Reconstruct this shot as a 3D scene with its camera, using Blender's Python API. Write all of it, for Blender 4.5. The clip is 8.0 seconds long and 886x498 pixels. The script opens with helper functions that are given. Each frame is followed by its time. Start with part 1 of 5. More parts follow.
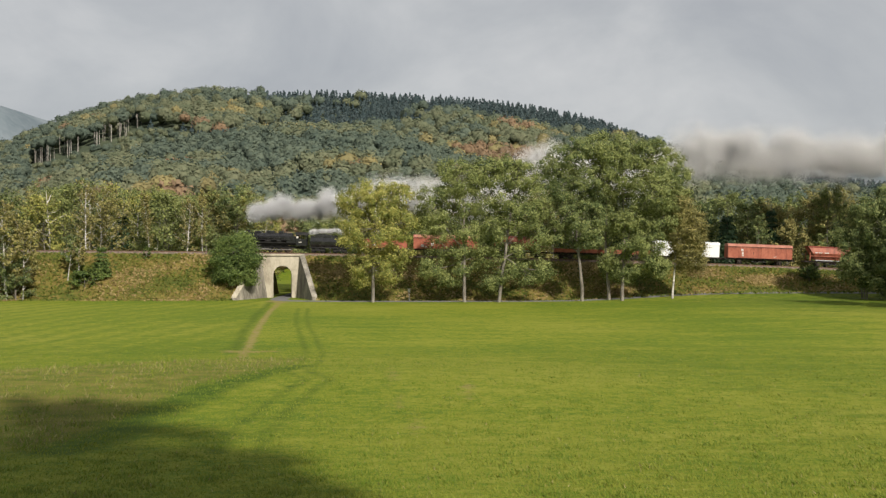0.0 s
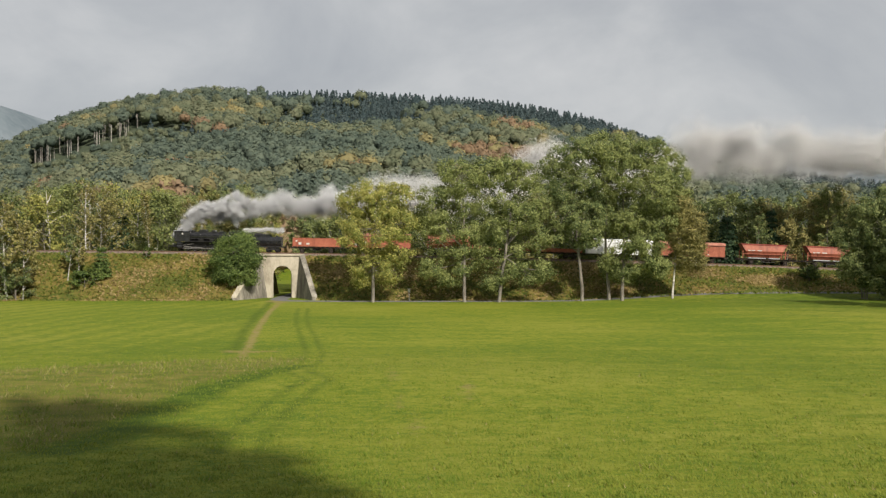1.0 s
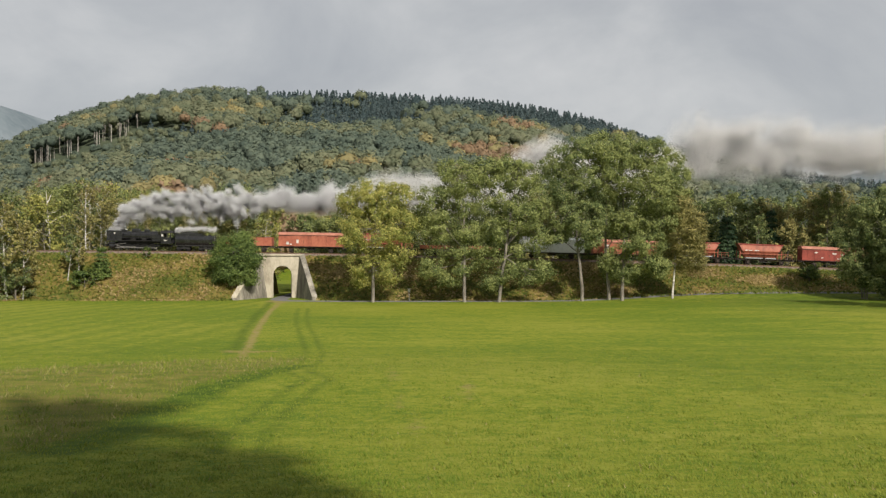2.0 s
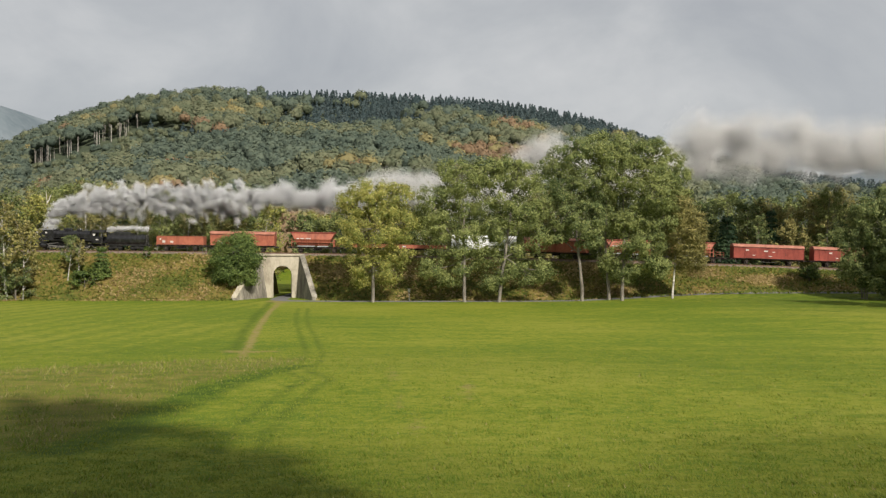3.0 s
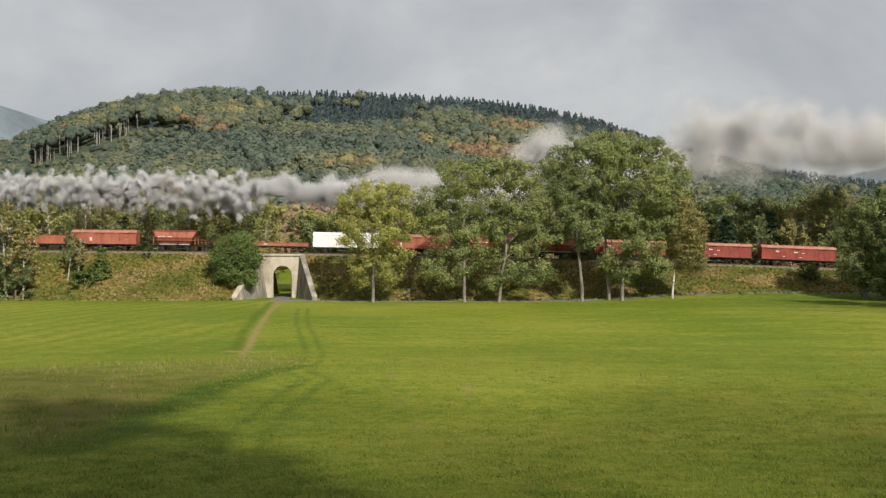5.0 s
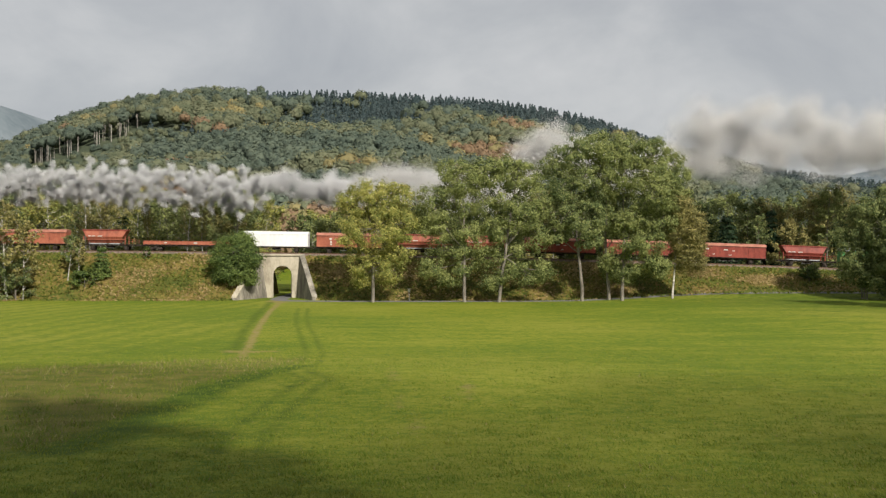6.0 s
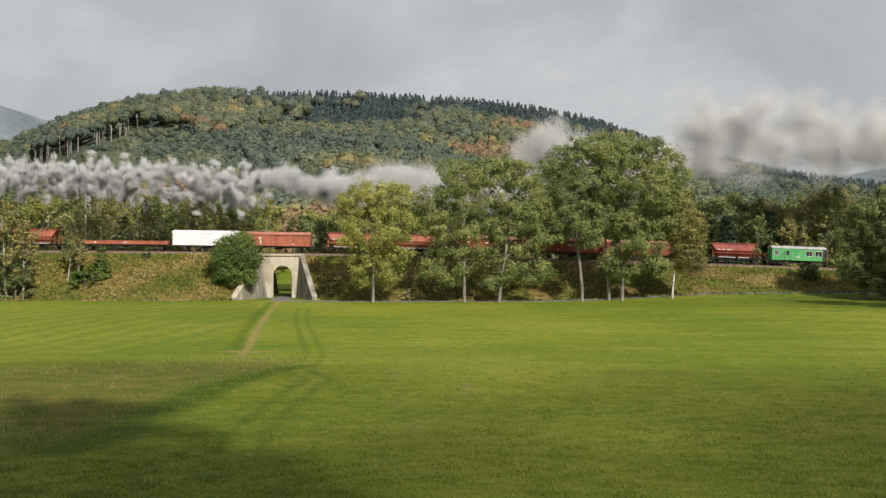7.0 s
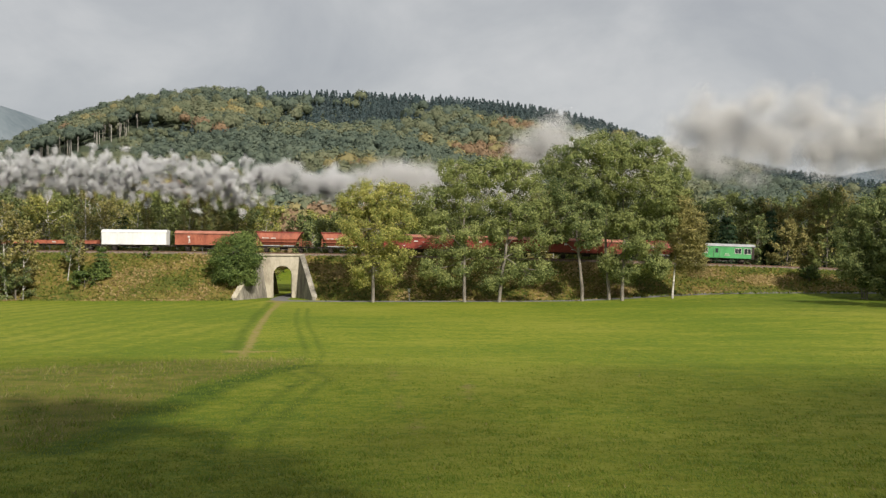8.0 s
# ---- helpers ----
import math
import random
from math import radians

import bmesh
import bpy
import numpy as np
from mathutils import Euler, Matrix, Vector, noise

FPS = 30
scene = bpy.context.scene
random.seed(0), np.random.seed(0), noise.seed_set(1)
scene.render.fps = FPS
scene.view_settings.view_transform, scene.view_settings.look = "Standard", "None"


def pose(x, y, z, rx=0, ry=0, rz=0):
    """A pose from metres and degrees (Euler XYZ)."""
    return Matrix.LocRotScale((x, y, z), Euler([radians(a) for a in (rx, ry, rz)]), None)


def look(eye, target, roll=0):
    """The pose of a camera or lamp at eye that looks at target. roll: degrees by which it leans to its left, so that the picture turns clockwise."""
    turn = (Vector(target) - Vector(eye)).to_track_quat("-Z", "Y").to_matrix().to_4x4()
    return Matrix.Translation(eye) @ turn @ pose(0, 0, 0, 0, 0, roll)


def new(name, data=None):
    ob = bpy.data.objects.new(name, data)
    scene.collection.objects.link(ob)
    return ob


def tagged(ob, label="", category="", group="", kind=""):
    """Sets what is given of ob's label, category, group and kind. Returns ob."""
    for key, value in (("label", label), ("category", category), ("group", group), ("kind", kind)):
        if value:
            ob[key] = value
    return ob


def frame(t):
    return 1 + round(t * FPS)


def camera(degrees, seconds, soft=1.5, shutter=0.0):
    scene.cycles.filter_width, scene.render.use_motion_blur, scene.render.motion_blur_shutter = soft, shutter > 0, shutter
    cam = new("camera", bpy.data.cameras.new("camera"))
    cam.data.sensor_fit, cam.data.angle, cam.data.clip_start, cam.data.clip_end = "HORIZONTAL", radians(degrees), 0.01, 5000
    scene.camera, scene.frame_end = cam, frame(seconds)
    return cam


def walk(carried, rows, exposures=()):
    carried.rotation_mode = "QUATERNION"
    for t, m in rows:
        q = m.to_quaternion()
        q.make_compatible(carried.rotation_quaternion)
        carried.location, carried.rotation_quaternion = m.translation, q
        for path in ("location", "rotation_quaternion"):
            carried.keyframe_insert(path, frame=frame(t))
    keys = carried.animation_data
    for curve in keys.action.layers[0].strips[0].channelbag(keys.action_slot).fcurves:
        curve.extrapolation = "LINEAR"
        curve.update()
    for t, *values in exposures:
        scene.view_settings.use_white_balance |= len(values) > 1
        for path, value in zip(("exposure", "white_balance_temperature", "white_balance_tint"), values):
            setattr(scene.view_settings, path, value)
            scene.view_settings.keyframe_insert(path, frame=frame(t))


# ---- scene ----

# ---- camera: on a tripod, it stands still ----
EYE = 9.54
FOCAL = 1847.0
cam = camera(46.0, 8.0, soft=1.35)
STAND = look((0, 0, EYE), (0, 100, EYE))
walk(cam, [(0.0, STAND), (8.0, STAND)])

# ---- world, sun, exposure ----
SUN_EL, SUN_AZ = 36.0, 26.0          # height over the horizon, degrees to the right of straight behind the camera
to_sun = Vector((math.sin(radians(SUN_AZ)) * math.cos(radians(SUN_EL)),
                 -math.cos(radians(SUN_AZ)) * math.cos(radians(SUN_EL)), math.sin(radians(SUN_EL))))


def build_world():
    w = bpy.data.worlds.new("overcast_sky")
    scene.world = w
    w.use_nodes = True
    nt = w.node_tree
    nt.nodes.clear()
    n, l = nt.nodes, nt.links
    out = n.new("ShaderNodeOutputWorld")
    sky = n.new("ShaderNodeTexSky")
    sky.sky_type, sky.sun_disc = "NISHITA", False
    sky.sun_elevation, sky.sun_rotation = radians(SUN_EL), radians(180 - SUN_AZ)
    bg_sky = n.new("ShaderNodeBackground")
    bg_sky.inputs["Strength"].default_value = 0.09
    l.new(sky.outputs[0], bg_sky.inputs["Color"])
    tc = n.new("ShaderNodeTexCoord")
    mp = n.new("ShaderNodeMapping")
    mp.inputs["Scale"].default_value = (1.0, 1.0, 1.5)
    mp.inputs["Location"].default_value = (1.9, 0.7, 0.4)
    l.new(tc.outputs["Generated"], mp.inputs["Vector"])
    big = n.new("ShaderNodeTexNoise")
    big.inputs["Scale"].default_value, big.inputs["Detail"].default_value = 5.0, 9
    big.inputs["Roughness"].default_value = 0.55
    big.inputs["Distortion"].default_value = 0.35
    l.new(mp.outputs[0], big.inputs["Vector"])
    ramp = n.new("ShaderNodeValToRGB")
    e = ramp.color_ramp.elements
    e[0].position, e[0].color = 0.34, (0.475, 0.49, 0.515, 1)
    e[1].position, e[1].color = 0.70, (0.70, 0.70, 0.70, 1)
    m = e.new(0.5)
    m.color = (0.56, 0.572, 0.585, 1)
    l.new(big.outputs["Fac"], ramp.inputs["Fac"])
    bg_cloud = n.new("ShaderNodeBackground")
    bg_cloud.inputs["Strength"].default_value = SKY_STRENGTH
    l.new(ramp.outputs[0], bg_cloud.inputs["Color"])
    mix = n.new("ShaderNodeMixShader")
    mix.inputs[0].default_value = 0.93
    l.new(bg_sky.outputs[0], mix.inputs[1])
    l.new(bg_cloud.outputs[0], mix.inputs[2])
    l.new(mix.outputs[0], out.inputs["Surface"])


SKY_STRENGTH = 0.74
build_world()
sun = new("sun", bpy.data.lights.new("sun", "SUN"))
sun.data.energy, sun.data.angle, sun.data.color = 4.7, radians(1.8), (1.0, 0.93, 0.82)
sun.matrix_world = look((0, 0, 0), -to_sun)
scene.view_settings.exposure = 0.25

# ---- materials ----


def rgba(c):
    return (c[0], c[1], c[2], 1)


def surface(name, a, b, scale=1.0, rough=0.8, metal=0.0, bump=0.0, fine=8.0, c=None, translucent=0.0, per_piece=0.0, stretch=(1, 1, 1), spec=0.3, width=0.18):
    """Two or three colours mixed by noise at two scales, with a fine relief."""
    m = bpy.data.materials.new(name)
    m.use_nodes = True
    nt = m.node_tree
    n, l = nt.nodes, nt.links
    p = n["Principled BSDF"]
    p.inputs["Roughness"].default_value, p.inputs["Metallic"].default_value = rough, metal
    p.inputs["Specular IOR Level"].default_value = spec
    tc = n.new("ShaderNodeTexCoord")
    mp = n.new("ShaderNodeMapping")
    mp.inputs["Scale"].default_value = stretch
    l.new(tc.outputs["Object"], mp.inputs["Vector"])
    n1 = n.new("ShaderNodeTexNoise")
    n1.inputs["Scale"].default_value, n1.inputs["Detail"].default_value = scale, 6
    n2 = n.new("ShaderNodeTexNoise")
    n2.inputs["Scale"].default_value, n2.inputs["Detail"].default_value = scale * fine, 4
    l.new(mp.outputs[0], n1.inputs["Vector"])
    l.new(mp.outputs[0], n2.inputs["Vector"])
    add = n.new("ShaderNodeMath")
    add.operation = "MULTIPLY_ADD"
    l.new(n2.outputs["Fac"], add.inputs[0])
    add.inputs[1].default_value = 0.5
    half = n.new("ShaderNodeMath")
    half.operation = "MULTIPLY_ADD"
    l.new(n1.outputs["Fac"], half.inputs[0])
    half.inputs[1].default_value, half.inputs[2].default_value = 1.0, -0.25
    l.new(half.outputs[0], add.inputs[2])
    last = add
    if per_piece:
        geo = n.new("ShaderNodeNewGeometry")
        jig = n.new("ShaderNodeMath")
        jig.operation = "MULTIPLY_ADD"
        l.new(geo.outputs["Random Per Island"], jig.inputs[0])
        jig.inputs[1].default_value = per_piece
        sub = n.new("ShaderNodeMath")
        sub.operation = "SUBTRACT"
        l.new(add.outputs[0], sub.inputs[0])
        sub.inputs[1].default_value = per_piece / 2
        l.new(sub.outputs[0], jig.inputs[2])
        last = jig
    ramp = n.new("ShaderNodeValToRGB")
    e = ramp.color_ramp.elements
    e[0].position, e[0].color = 0.5 - width, rgba(a)
    e[1].position, e[1].color = 0.5 + width, rgba(b)
    if c:
        e.new(0.5).color = rgba(c)
    l.new(last.outputs[0], ramp.inputs["Fac"])
    l.new(ramp.outputs[0], p.inputs["Base Color"])
    if bump:
        bp = n.new("ShaderNodeBump")
        bp.inputs["Strength"].default_value, bp.inputs["Distance"].default_value = bump, 0.05
        l.new(add.outputs[0], bp.inputs["Height"])
        l.new(bp.outputs[0], p.inputs["Normal"])
    if translucent:
        tr = n.new("ShaderNodeBsdfTranslucent")
        l.new(ramp.outputs[0], tr.inputs["Color"])
        mx = n.new("ShaderNodeMixShader")
        mx.inputs[0].default_value = translucent
        l.new(p.outputs[0], mx.inputs[1])
        l.new(tr.outputs[0], mx.inputs[2])
        l.new(mx.outputs[0], n["Material Output"].inputs["Surface"])
    return m


def meadow_mat():
    """Mown grass: broad patches, swaths left by the mower, clumps and blades."""
    m = bpy.data.materials.new("meadow_grass")
    m.use_nodes = True
    n, l = m.node_tree.nodes, m.node_tree.links
    p = n["Principled BSDF"]
    p.inputs["Roughness"].default_value, p.inputs["Specular IOR Level"].default_value = 0.9, 0.1
    tc = n.new("ShaderNodeTexCoord")

    def noise_at(scale, detail, stretch=(1, 1, 1), turn=0.0):
        mp, no = n.new("ShaderNodeMapping"), n.new("ShaderNodeTexNoise")
        mp.inputs["Scale"].default_value, mp.inputs["Rotation"].default_value = stretch, (0, 0, radians(turn))
        no.inputs["Scale"].default_value, no.inputs["Detail"].default_value = scale, detail
        l.new(tc.outputs["Object"], mp.inputs["Vector"])
        l.new(mp.outputs[0], no.inputs["Vector"])
        return no.outputs["Fac"]

    total = None
    for fac, weight in ((noise_at(0.022, 3), 1.1), (noise_at(0.55, 2, (0.1, 1, 1), 28), 0.3), (noise_at(0.32, 3, (0.45, 1, 1), -8), 0.42),
                        (noise_at(1.1, 3), 0.6), (noise_at(2.6, 3), 0.6), (noise_at(8.0, 4), 1.0)):
        k = n.new("ShaderNodeMath")
        k.operation = "MULTIPLY_ADD"
        l.new(fac, k.inputs[0])
        k.inputs[1].default_value = weight
        if total is None:
            k.inputs[2].default_value = 0.5 - 0.5 * (1.1 + 0.3 + 0.42 + 0.6 + 0.6 + 1.0)
        else:
            l.new(total, k.inputs[2])
        total = k.outputs[0]
    ramp = n.new("ShaderNodeValToRGB")
    e = ramp.color_ramp.elements
    e[0].position, e[0].color = 0.27, (0.072, 0.125, 0.011, 1)
    e[1].position, e[1].color = 0.76, (0.222, 0.228, 0.036, 1)
    e.new(0.5).color = (0.156, 0.185, 0.015, 1)
    l.new(total, ramp.inputs["Fac"])
    colour = ramp.outputs[0]

    def wear(mask, tint, other, scale, soft):
        """Lets one kind of growth take over where its mask is strong, with a ragged edge."""
        at, mr, mix, two = n.new("ShaderNodeAttribute"), n.new("ShaderNodeMapRange"), n.new("ShaderNodeMix"), n.new("ShaderNodeMix")
        at.attribute_name = mask
        rag = n.new("ShaderNodeMath")
        rag.operation = "MULTIPLY_ADD"
        l.new(noise_at(scale, 5), rag.inputs[0])
        rag.inputs[1].default_value = 1.3
        l.new(at.outputs["Fac"], rag.inputs[2])
        l.new(rag.outputs[0], mr.inputs["Value"])
        mr.interpolation_type = "SMOOTHSTEP"
        mr.inputs["From Min"].default_value, mr.inputs["From Max"].default_value = 1.15 - soft, 1.15 + soft
        two.data_type = mix.data_type = "RGBA"
        two.inputs[6].default_value, two.inputs[7].default_value = rgba(tint), rgba(other)
        spots = n.new("ShaderNodeMapRange")
        spots.inputs["From Min"].default_value, spots.inputs["From Max"].default_value = 0.4, 0.62
        l.new(noise_at(scale * 1.7, 4, (0.6, 1, 1)), spots.inputs["Value"])
        l.new(spots.outputs[0], two.inputs[0])
        l.new(mr.outputs[0], mix.inputs[0])
        l.new(colour, mix.inputs[6])
        l.new(two.outputs[2], mix.inputs[7])
        return mix.outputs[2]

    colour = wear("long_grass", (0.092, 0.112, 0.016), (0.170, 0.150, 0.036), 0.5, 0.35)
    colour = wear("swath", (0.085, 0.125, 0.011), (0.125, 0.165, 0.014), 0.75, 0.3)
    colour = wear("lush", (0.048, 0.085, 0.008), (0.080, 0.118, 0.010), 0.8, 0.45)
    colour = wear("bare", (0.24, 0.19, 0.075), (0.20, 0.18, 0.045), 0.9, 0.3)
    l.new(colour, p.inputs["Base Color"])
    bp = n.new("ShaderNodeBump")
    bp.inputs["Strength"].default_value, bp.inputs["Distance"].default_value = 0.55, 0.07
    l.new(total, bp.inputs["Height"])
    l.new(bp.outputs[0], p.inputs["Normal"])
    return m


def leaf_mat(name, a, b, c=None, rough=0.65):
    m = surface(name, a, b, 0.25, rough, fine=5, c=c, translucent=0.35, per_piece=0.55)
    m.node_tree.nodes["Principled BSDF"].inputs["Specular IOR Level"].default_value = 0.25
    return m


# foliage seen through air: the haze is mixed into its two colours
def hazy_mat(name, a, b):
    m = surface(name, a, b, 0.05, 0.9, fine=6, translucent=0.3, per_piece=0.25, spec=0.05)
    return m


def smoke_mat(name, colour, thin, thick, scale, warm=1.0):
    m = bpy.data.materials.new(name)
    m.use_nodes = True
    nt = m.node_tree
    n, l = nt.nodes, nt.links
    n.remove(n["Principled BSDF"])
    tc = n.new("ShaderNodeTexCoord")
    no = n.new("ShaderNodeTexNoise")
    no.inputs["Scale"].default_value, no.inputs["Detail"].default_value = scale, 5
    l.new(tc.outputs["Object"], no.inputs["Vector"])
    mr = n.new("ShaderNodeMapRange")
    mr.interpolation_type = "SMOOTHSTEP"
    mr.inputs["From Min"].default_value, mr.inputs["From Max"].default_value = 0.35, 0.65
    mr.inputs["To Min"].default_value, mr.inputs["To Max"].default_value = thin, thick
    l.new(no.outputs["Fac"], mr.inputs["Value"])
    d, t, tr = n.new("ShaderNodeBsdfDiffuse"), n.new("ShaderNodeBsdfTranslucent"), n.new("ShaderNodeBsdfTransparent")
    d.inputs["Color"].default_value = t.inputs["Color"].default_value = rgba(colour)
    a, b = n.new("ShaderNodeMixShader"), n.new("ShaderNodeMixShader")
    a.inputs[0].default_value = 0.45
    geo, tilt = n.new("ShaderNodeNewGeometry"), n.new("ShaderNodeVectorMath")
    tilt.operation = "MULTIPLY_ADD"
    l.new(geo.outputs["Normal"], tilt.inputs[0])
    tilt.inputs[1].default_value, tilt.inputs[2].default_value = (0.2, 0.2, 0.2), (0.05, -0.25, 0.75)
    l.new(tilt.outputs[0], d.inputs["Normal"])
    l.new(d.outputs[0], a.inputs[1])
    l.new(t.outputs[0], a.inputs[2])
    l.new(mr.outputs[0], b.inputs[0])
    l.new(tr.outputs[0], b.inputs[1])
    l.new(a.outputs[0], b.inputs[2])
    l.new(b.outputs[0], n["Material Output"].inputs["Surface"])
    return m


def mist_mat(name, colour):
    """Drops of water or soot, which scatter light to all sides, whichever way they lie."""
    m = bpy.data.materials.new(name)
    m.use_nodes = True
    n, l = m.node_tree.nodes, m.node_tree.links
    n.remove(n["Principled BSDF"])
    d, t, mix = n.new("ShaderNodeBsdfDiffuse"), n.new("ShaderNodeBsdfTranslucent"), n.new("ShaderNodeMixShader")
    geo, tilt = n.new("ShaderNodeNewGeometry"), n.new("ShaderNodeVectorMath")
    tilt.operation = "MULTIPLY_ADD"
    l.new(geo.outputs["Normal"], tilt.inputs[0])
    tilt.inputs[1].default_value, tilt.inputs[2].default_value = (0.12, 0.12, 0.12), (0.0, -0.2, 0.85)
    for q in (d, t):
        q.inputs["Color"].default_value = rgba(colour)
        l.new(tilt.outputs[0], q.inputs["Normal"])
    mix.inputs[0].default_value = 0.35
    l.new(d.outputs[0], mix.inputs[1])
    l.new(t.outputs[0], mix.inputs[2])
    l.new(mix.outputs[0], n["Material Output"].inputs["Surface"])
    return m


M = {
    "grass": meadow_mat(),
    "rough_grass": surface("rough_grass", (0.060, 0.073, 0.015), (0.206, 0.146, 0.052), 0.18, 0.9, bump=0.9, fine=9, c=(0.120, 0.107, 0.026), spec=0.1),
    "asphalt": surface("asphalt", (0.10, 0.10, 0.105), (0.18, 0.175, 0.17), 0.6, 0.9, bump=0.3),
    "ballast": surface("ballast", (0.12, 0.095, 0.08), (0.26, 0.20, 0.16), 2.2, 0.95, bump=1.0),
    "rail": surface("rusty_rail", (0.12, 0.07, 0.045), (0.2, 0.12, 0.08), 3, 0.5, 0.6),
    "sleeper": surface("sleeper_wood", (0.06, 0.045, 0.035), (0.11, 0.085, 0.065), 3, 0.9),
    "concrete": surface("bridge_concrete", (0.292, 0.258, 0.198), (0.499, 0.447, 0.353), 0.45, 0.9, bump=0.3, fine=7, c=(0.413, 0.370, 0.288), stretch=(1, 1, 0.5)),
    "wing": surface("wing_concrete", (0.12, 0.11, 0.09), (0.36, 0.33, 0.27), 0.5, 0.9, bump=0.3, fine=7, c=(0.22, 0.20, 0.165), stretch=(1, 1, 0.35)),
    "bark": surface("bark", (0.10, 0.088, 0.07), (0.26, 0.235, 0.20), 1.5, 0.9, bump=0.7, stretch=(1, 1, 0.3)),
    "pale_trunk": surface("pale_trunk", (0.22, 0.20, 0.18), (0.40, 0.38, 0.34), 0.3, 0.9),
    "birch": surface("birch_bark", (0.20, 0.18, 0.16), (0.72, 0.69, 0.63), 1.6, 0.8, fine=3, stretch=(0.5, 0.5, 1.6)),
    "dead": surface("dead_wood", (0.42, 0.39, 0.34), (0.66, 0.62, 0.55), 1.2, 0.9),
    "black": surface("loco_black", (0.008, 0.008, 0.009), (0.022, 0.022, 0.023), 1.2, 0.24, fine=5, spec=0.6),
    "soot": surface("loco_soot", (0.008, 0.008, 0.008), (0.026, 0.025, 0.023), 1.2, 0.75),
    "rod": surface("worn_steel", (0.10, 0.095, 0.09), (0.24, 0.23, 0.22), 2, 0.5, 0.25),
    "coal": surface("coal", (0.006, 0.006, 0.006), (0.03, 0.03, 0.03), 3, 0.6, bump=1.0),
    "red": surface("wagon_red", (0.209, 0.067, 0.042), (0.379, 0.129, 0.076), 0.7, 0.6, fine=6, c=(0.304, 0.092, 0.055), stretch=(1, 1, 0.5)),
    "dark_red": surface("wagon_dark_red", (0.15, 0.028, 0.020), (0.27, 0.055, 0.038), 0.7, 0.6, fine=6, stretch=(1, 1, 0.5)),
    "roof_red": surface("wagon_roof", (0.279, 0.107, 0.072), (0.428, 0.186, 0.133), 0.8, 0.6),
    "white": surface("wagon_white", (0.607, 0.616, 0.626), (0.773, 0.773, 0.764), 0.5, 0.5, stretch=(1, 1, 0.4)),
    "green": surface("wagon_green", (0.05, 0.24, 0.075), (0.09, 0.34, 0.125), 0.7, 0.5, stretch=(1, 1, 0.5)),
    "grey": surface("roof_grey", (0.25, 0.26, 0.27), (0.40, 0.41, 0.42), 0.8, 0.6),
    "under": surface("underframe", (0.018, 0.015, 0.013), (0.07, 0.055, 0.045), 1.5, 0.85),
    "mark": surface("paint_mark", (0.38, 0.35, 0.32), (0.62, 0.60, 0.57), 2, 0.6),
    "glass": surface("dark_glass", (0.02, 0.025, 0.03), (0.05, 0.055, 0.06), 1, 0.08),
    "pole": surface("galvanised_pole", (0.35, 0.35, 0.34), (0.55, 0.55, 0.53), 3, 0.5, 0.3),
    "leaf_ash": leaf_mat("ash_leaves", (0.110, 0.145, 0.050), (0.340, 0.365, 0.130), (0.216, 0.252, 0.082)),
    "leaf_yellow": leaf_mat("yellowing_leaves", (0.185, 0.212, 0.055), (0.491, 0.454, 0.138), (0.308, 0.322, 0.083)),
    "leaf_dark": leaf_mat("oak_leaves", (0.085, 0.120, 0.048), (0.290, 0.318, 0.118), (0.172, 0.216, 0.074)),
    "leaf_birch": leaf_mat("birch_leaves", (0.146, 0.146, 0.052), (0.380, 0.328, 0.122), (0.249, 0.230, 0.078)),
    "leaf_bush": leaf_mat("bush_leaves", (0.058, 0.094, 0.026), (0.195, 0.250, 0.066), (0.112, 0.164, 0.042)),
    "needle": leaf_mat("spruce_needles", (0.022, 0.048, 0.024), (0.075, 0.118, 0.055), (0.042, 0.08, 0.036)),
    # hill crowns: haze painted in as paler, bluer leaf colours
    "hazy_green": hazy_mat("hazy_green", (0.088, 0.117, 0.095), (0.146, 0.176, 0.129)),
    "hazy_olive": hazy_mat("hazy_olive", (0.134, 0.157, 0.098), (0.199, 0.209, 0.129)),
    "hazy_yellow": hazy_mat("hazy_yellow", (0.234, 0.209, 0.106), (0.316, 0.273, 0.129)),
    "hazy_rust": hazy_mat("hazy_rust", (0.223, 0.163, 0.106), (0.304, 0.209, 0.129)),
    "hazy_needle": hazy_mat("hazy_spruce", (0.061, 0.090, 0.095), (0.098, 0.128, 0.130)),
    "hill_floor": surface("forest_floor", (0.045, 0.06, 0.035), (0.075, 0.09, 0.05), 0.02, 0.95),
    "blade": leaf_mat("grass_blades", (0.11, 0.165, 0.014), (0.21, 0.235, 0.03)),
    "dry_blade": leaf_mat("dry_blades", (0.189, 0.172, 0.060), (0.327, 0.284, 0.120)),
    "scrub_green": leaf_mat("green_herbs", (0.077, 0.103, 0.017), (0.146, 0.163, 0.026)),
    "scrub_olive": leaf_mat("olive_herbs", (0.129, 0.120, 0.026), (0.215, 0.181, 0.043)),
    "scrub_dry": leaf_mat("dry_grass", (0.215, 0.155, 0.060), (0.344, 0.258, 0.112)),
    "cloud": smoke_mat("thin_cloud", (0.8, 0.8, 0.8), 0.10, 0.26, 0.05),
    # blue-grey of distance haze, put into the hills' base colour
    "hazy_hill": surface("distant_hill_haze", (0.13, 0.16, 0.18), (0.19, 0.22, 0.24), 0.004, 0.95, fine=10, spec=0.0),
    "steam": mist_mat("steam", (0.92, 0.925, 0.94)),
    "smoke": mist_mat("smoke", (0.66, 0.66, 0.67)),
    "old_steam": mist_mat("old_steam", (0.94, 0.935, 0.93)),
    "wisp": mist_mat("white_wisp", (0.98, 0.98, 0.98)),
}

# ---- mesh helpers ----


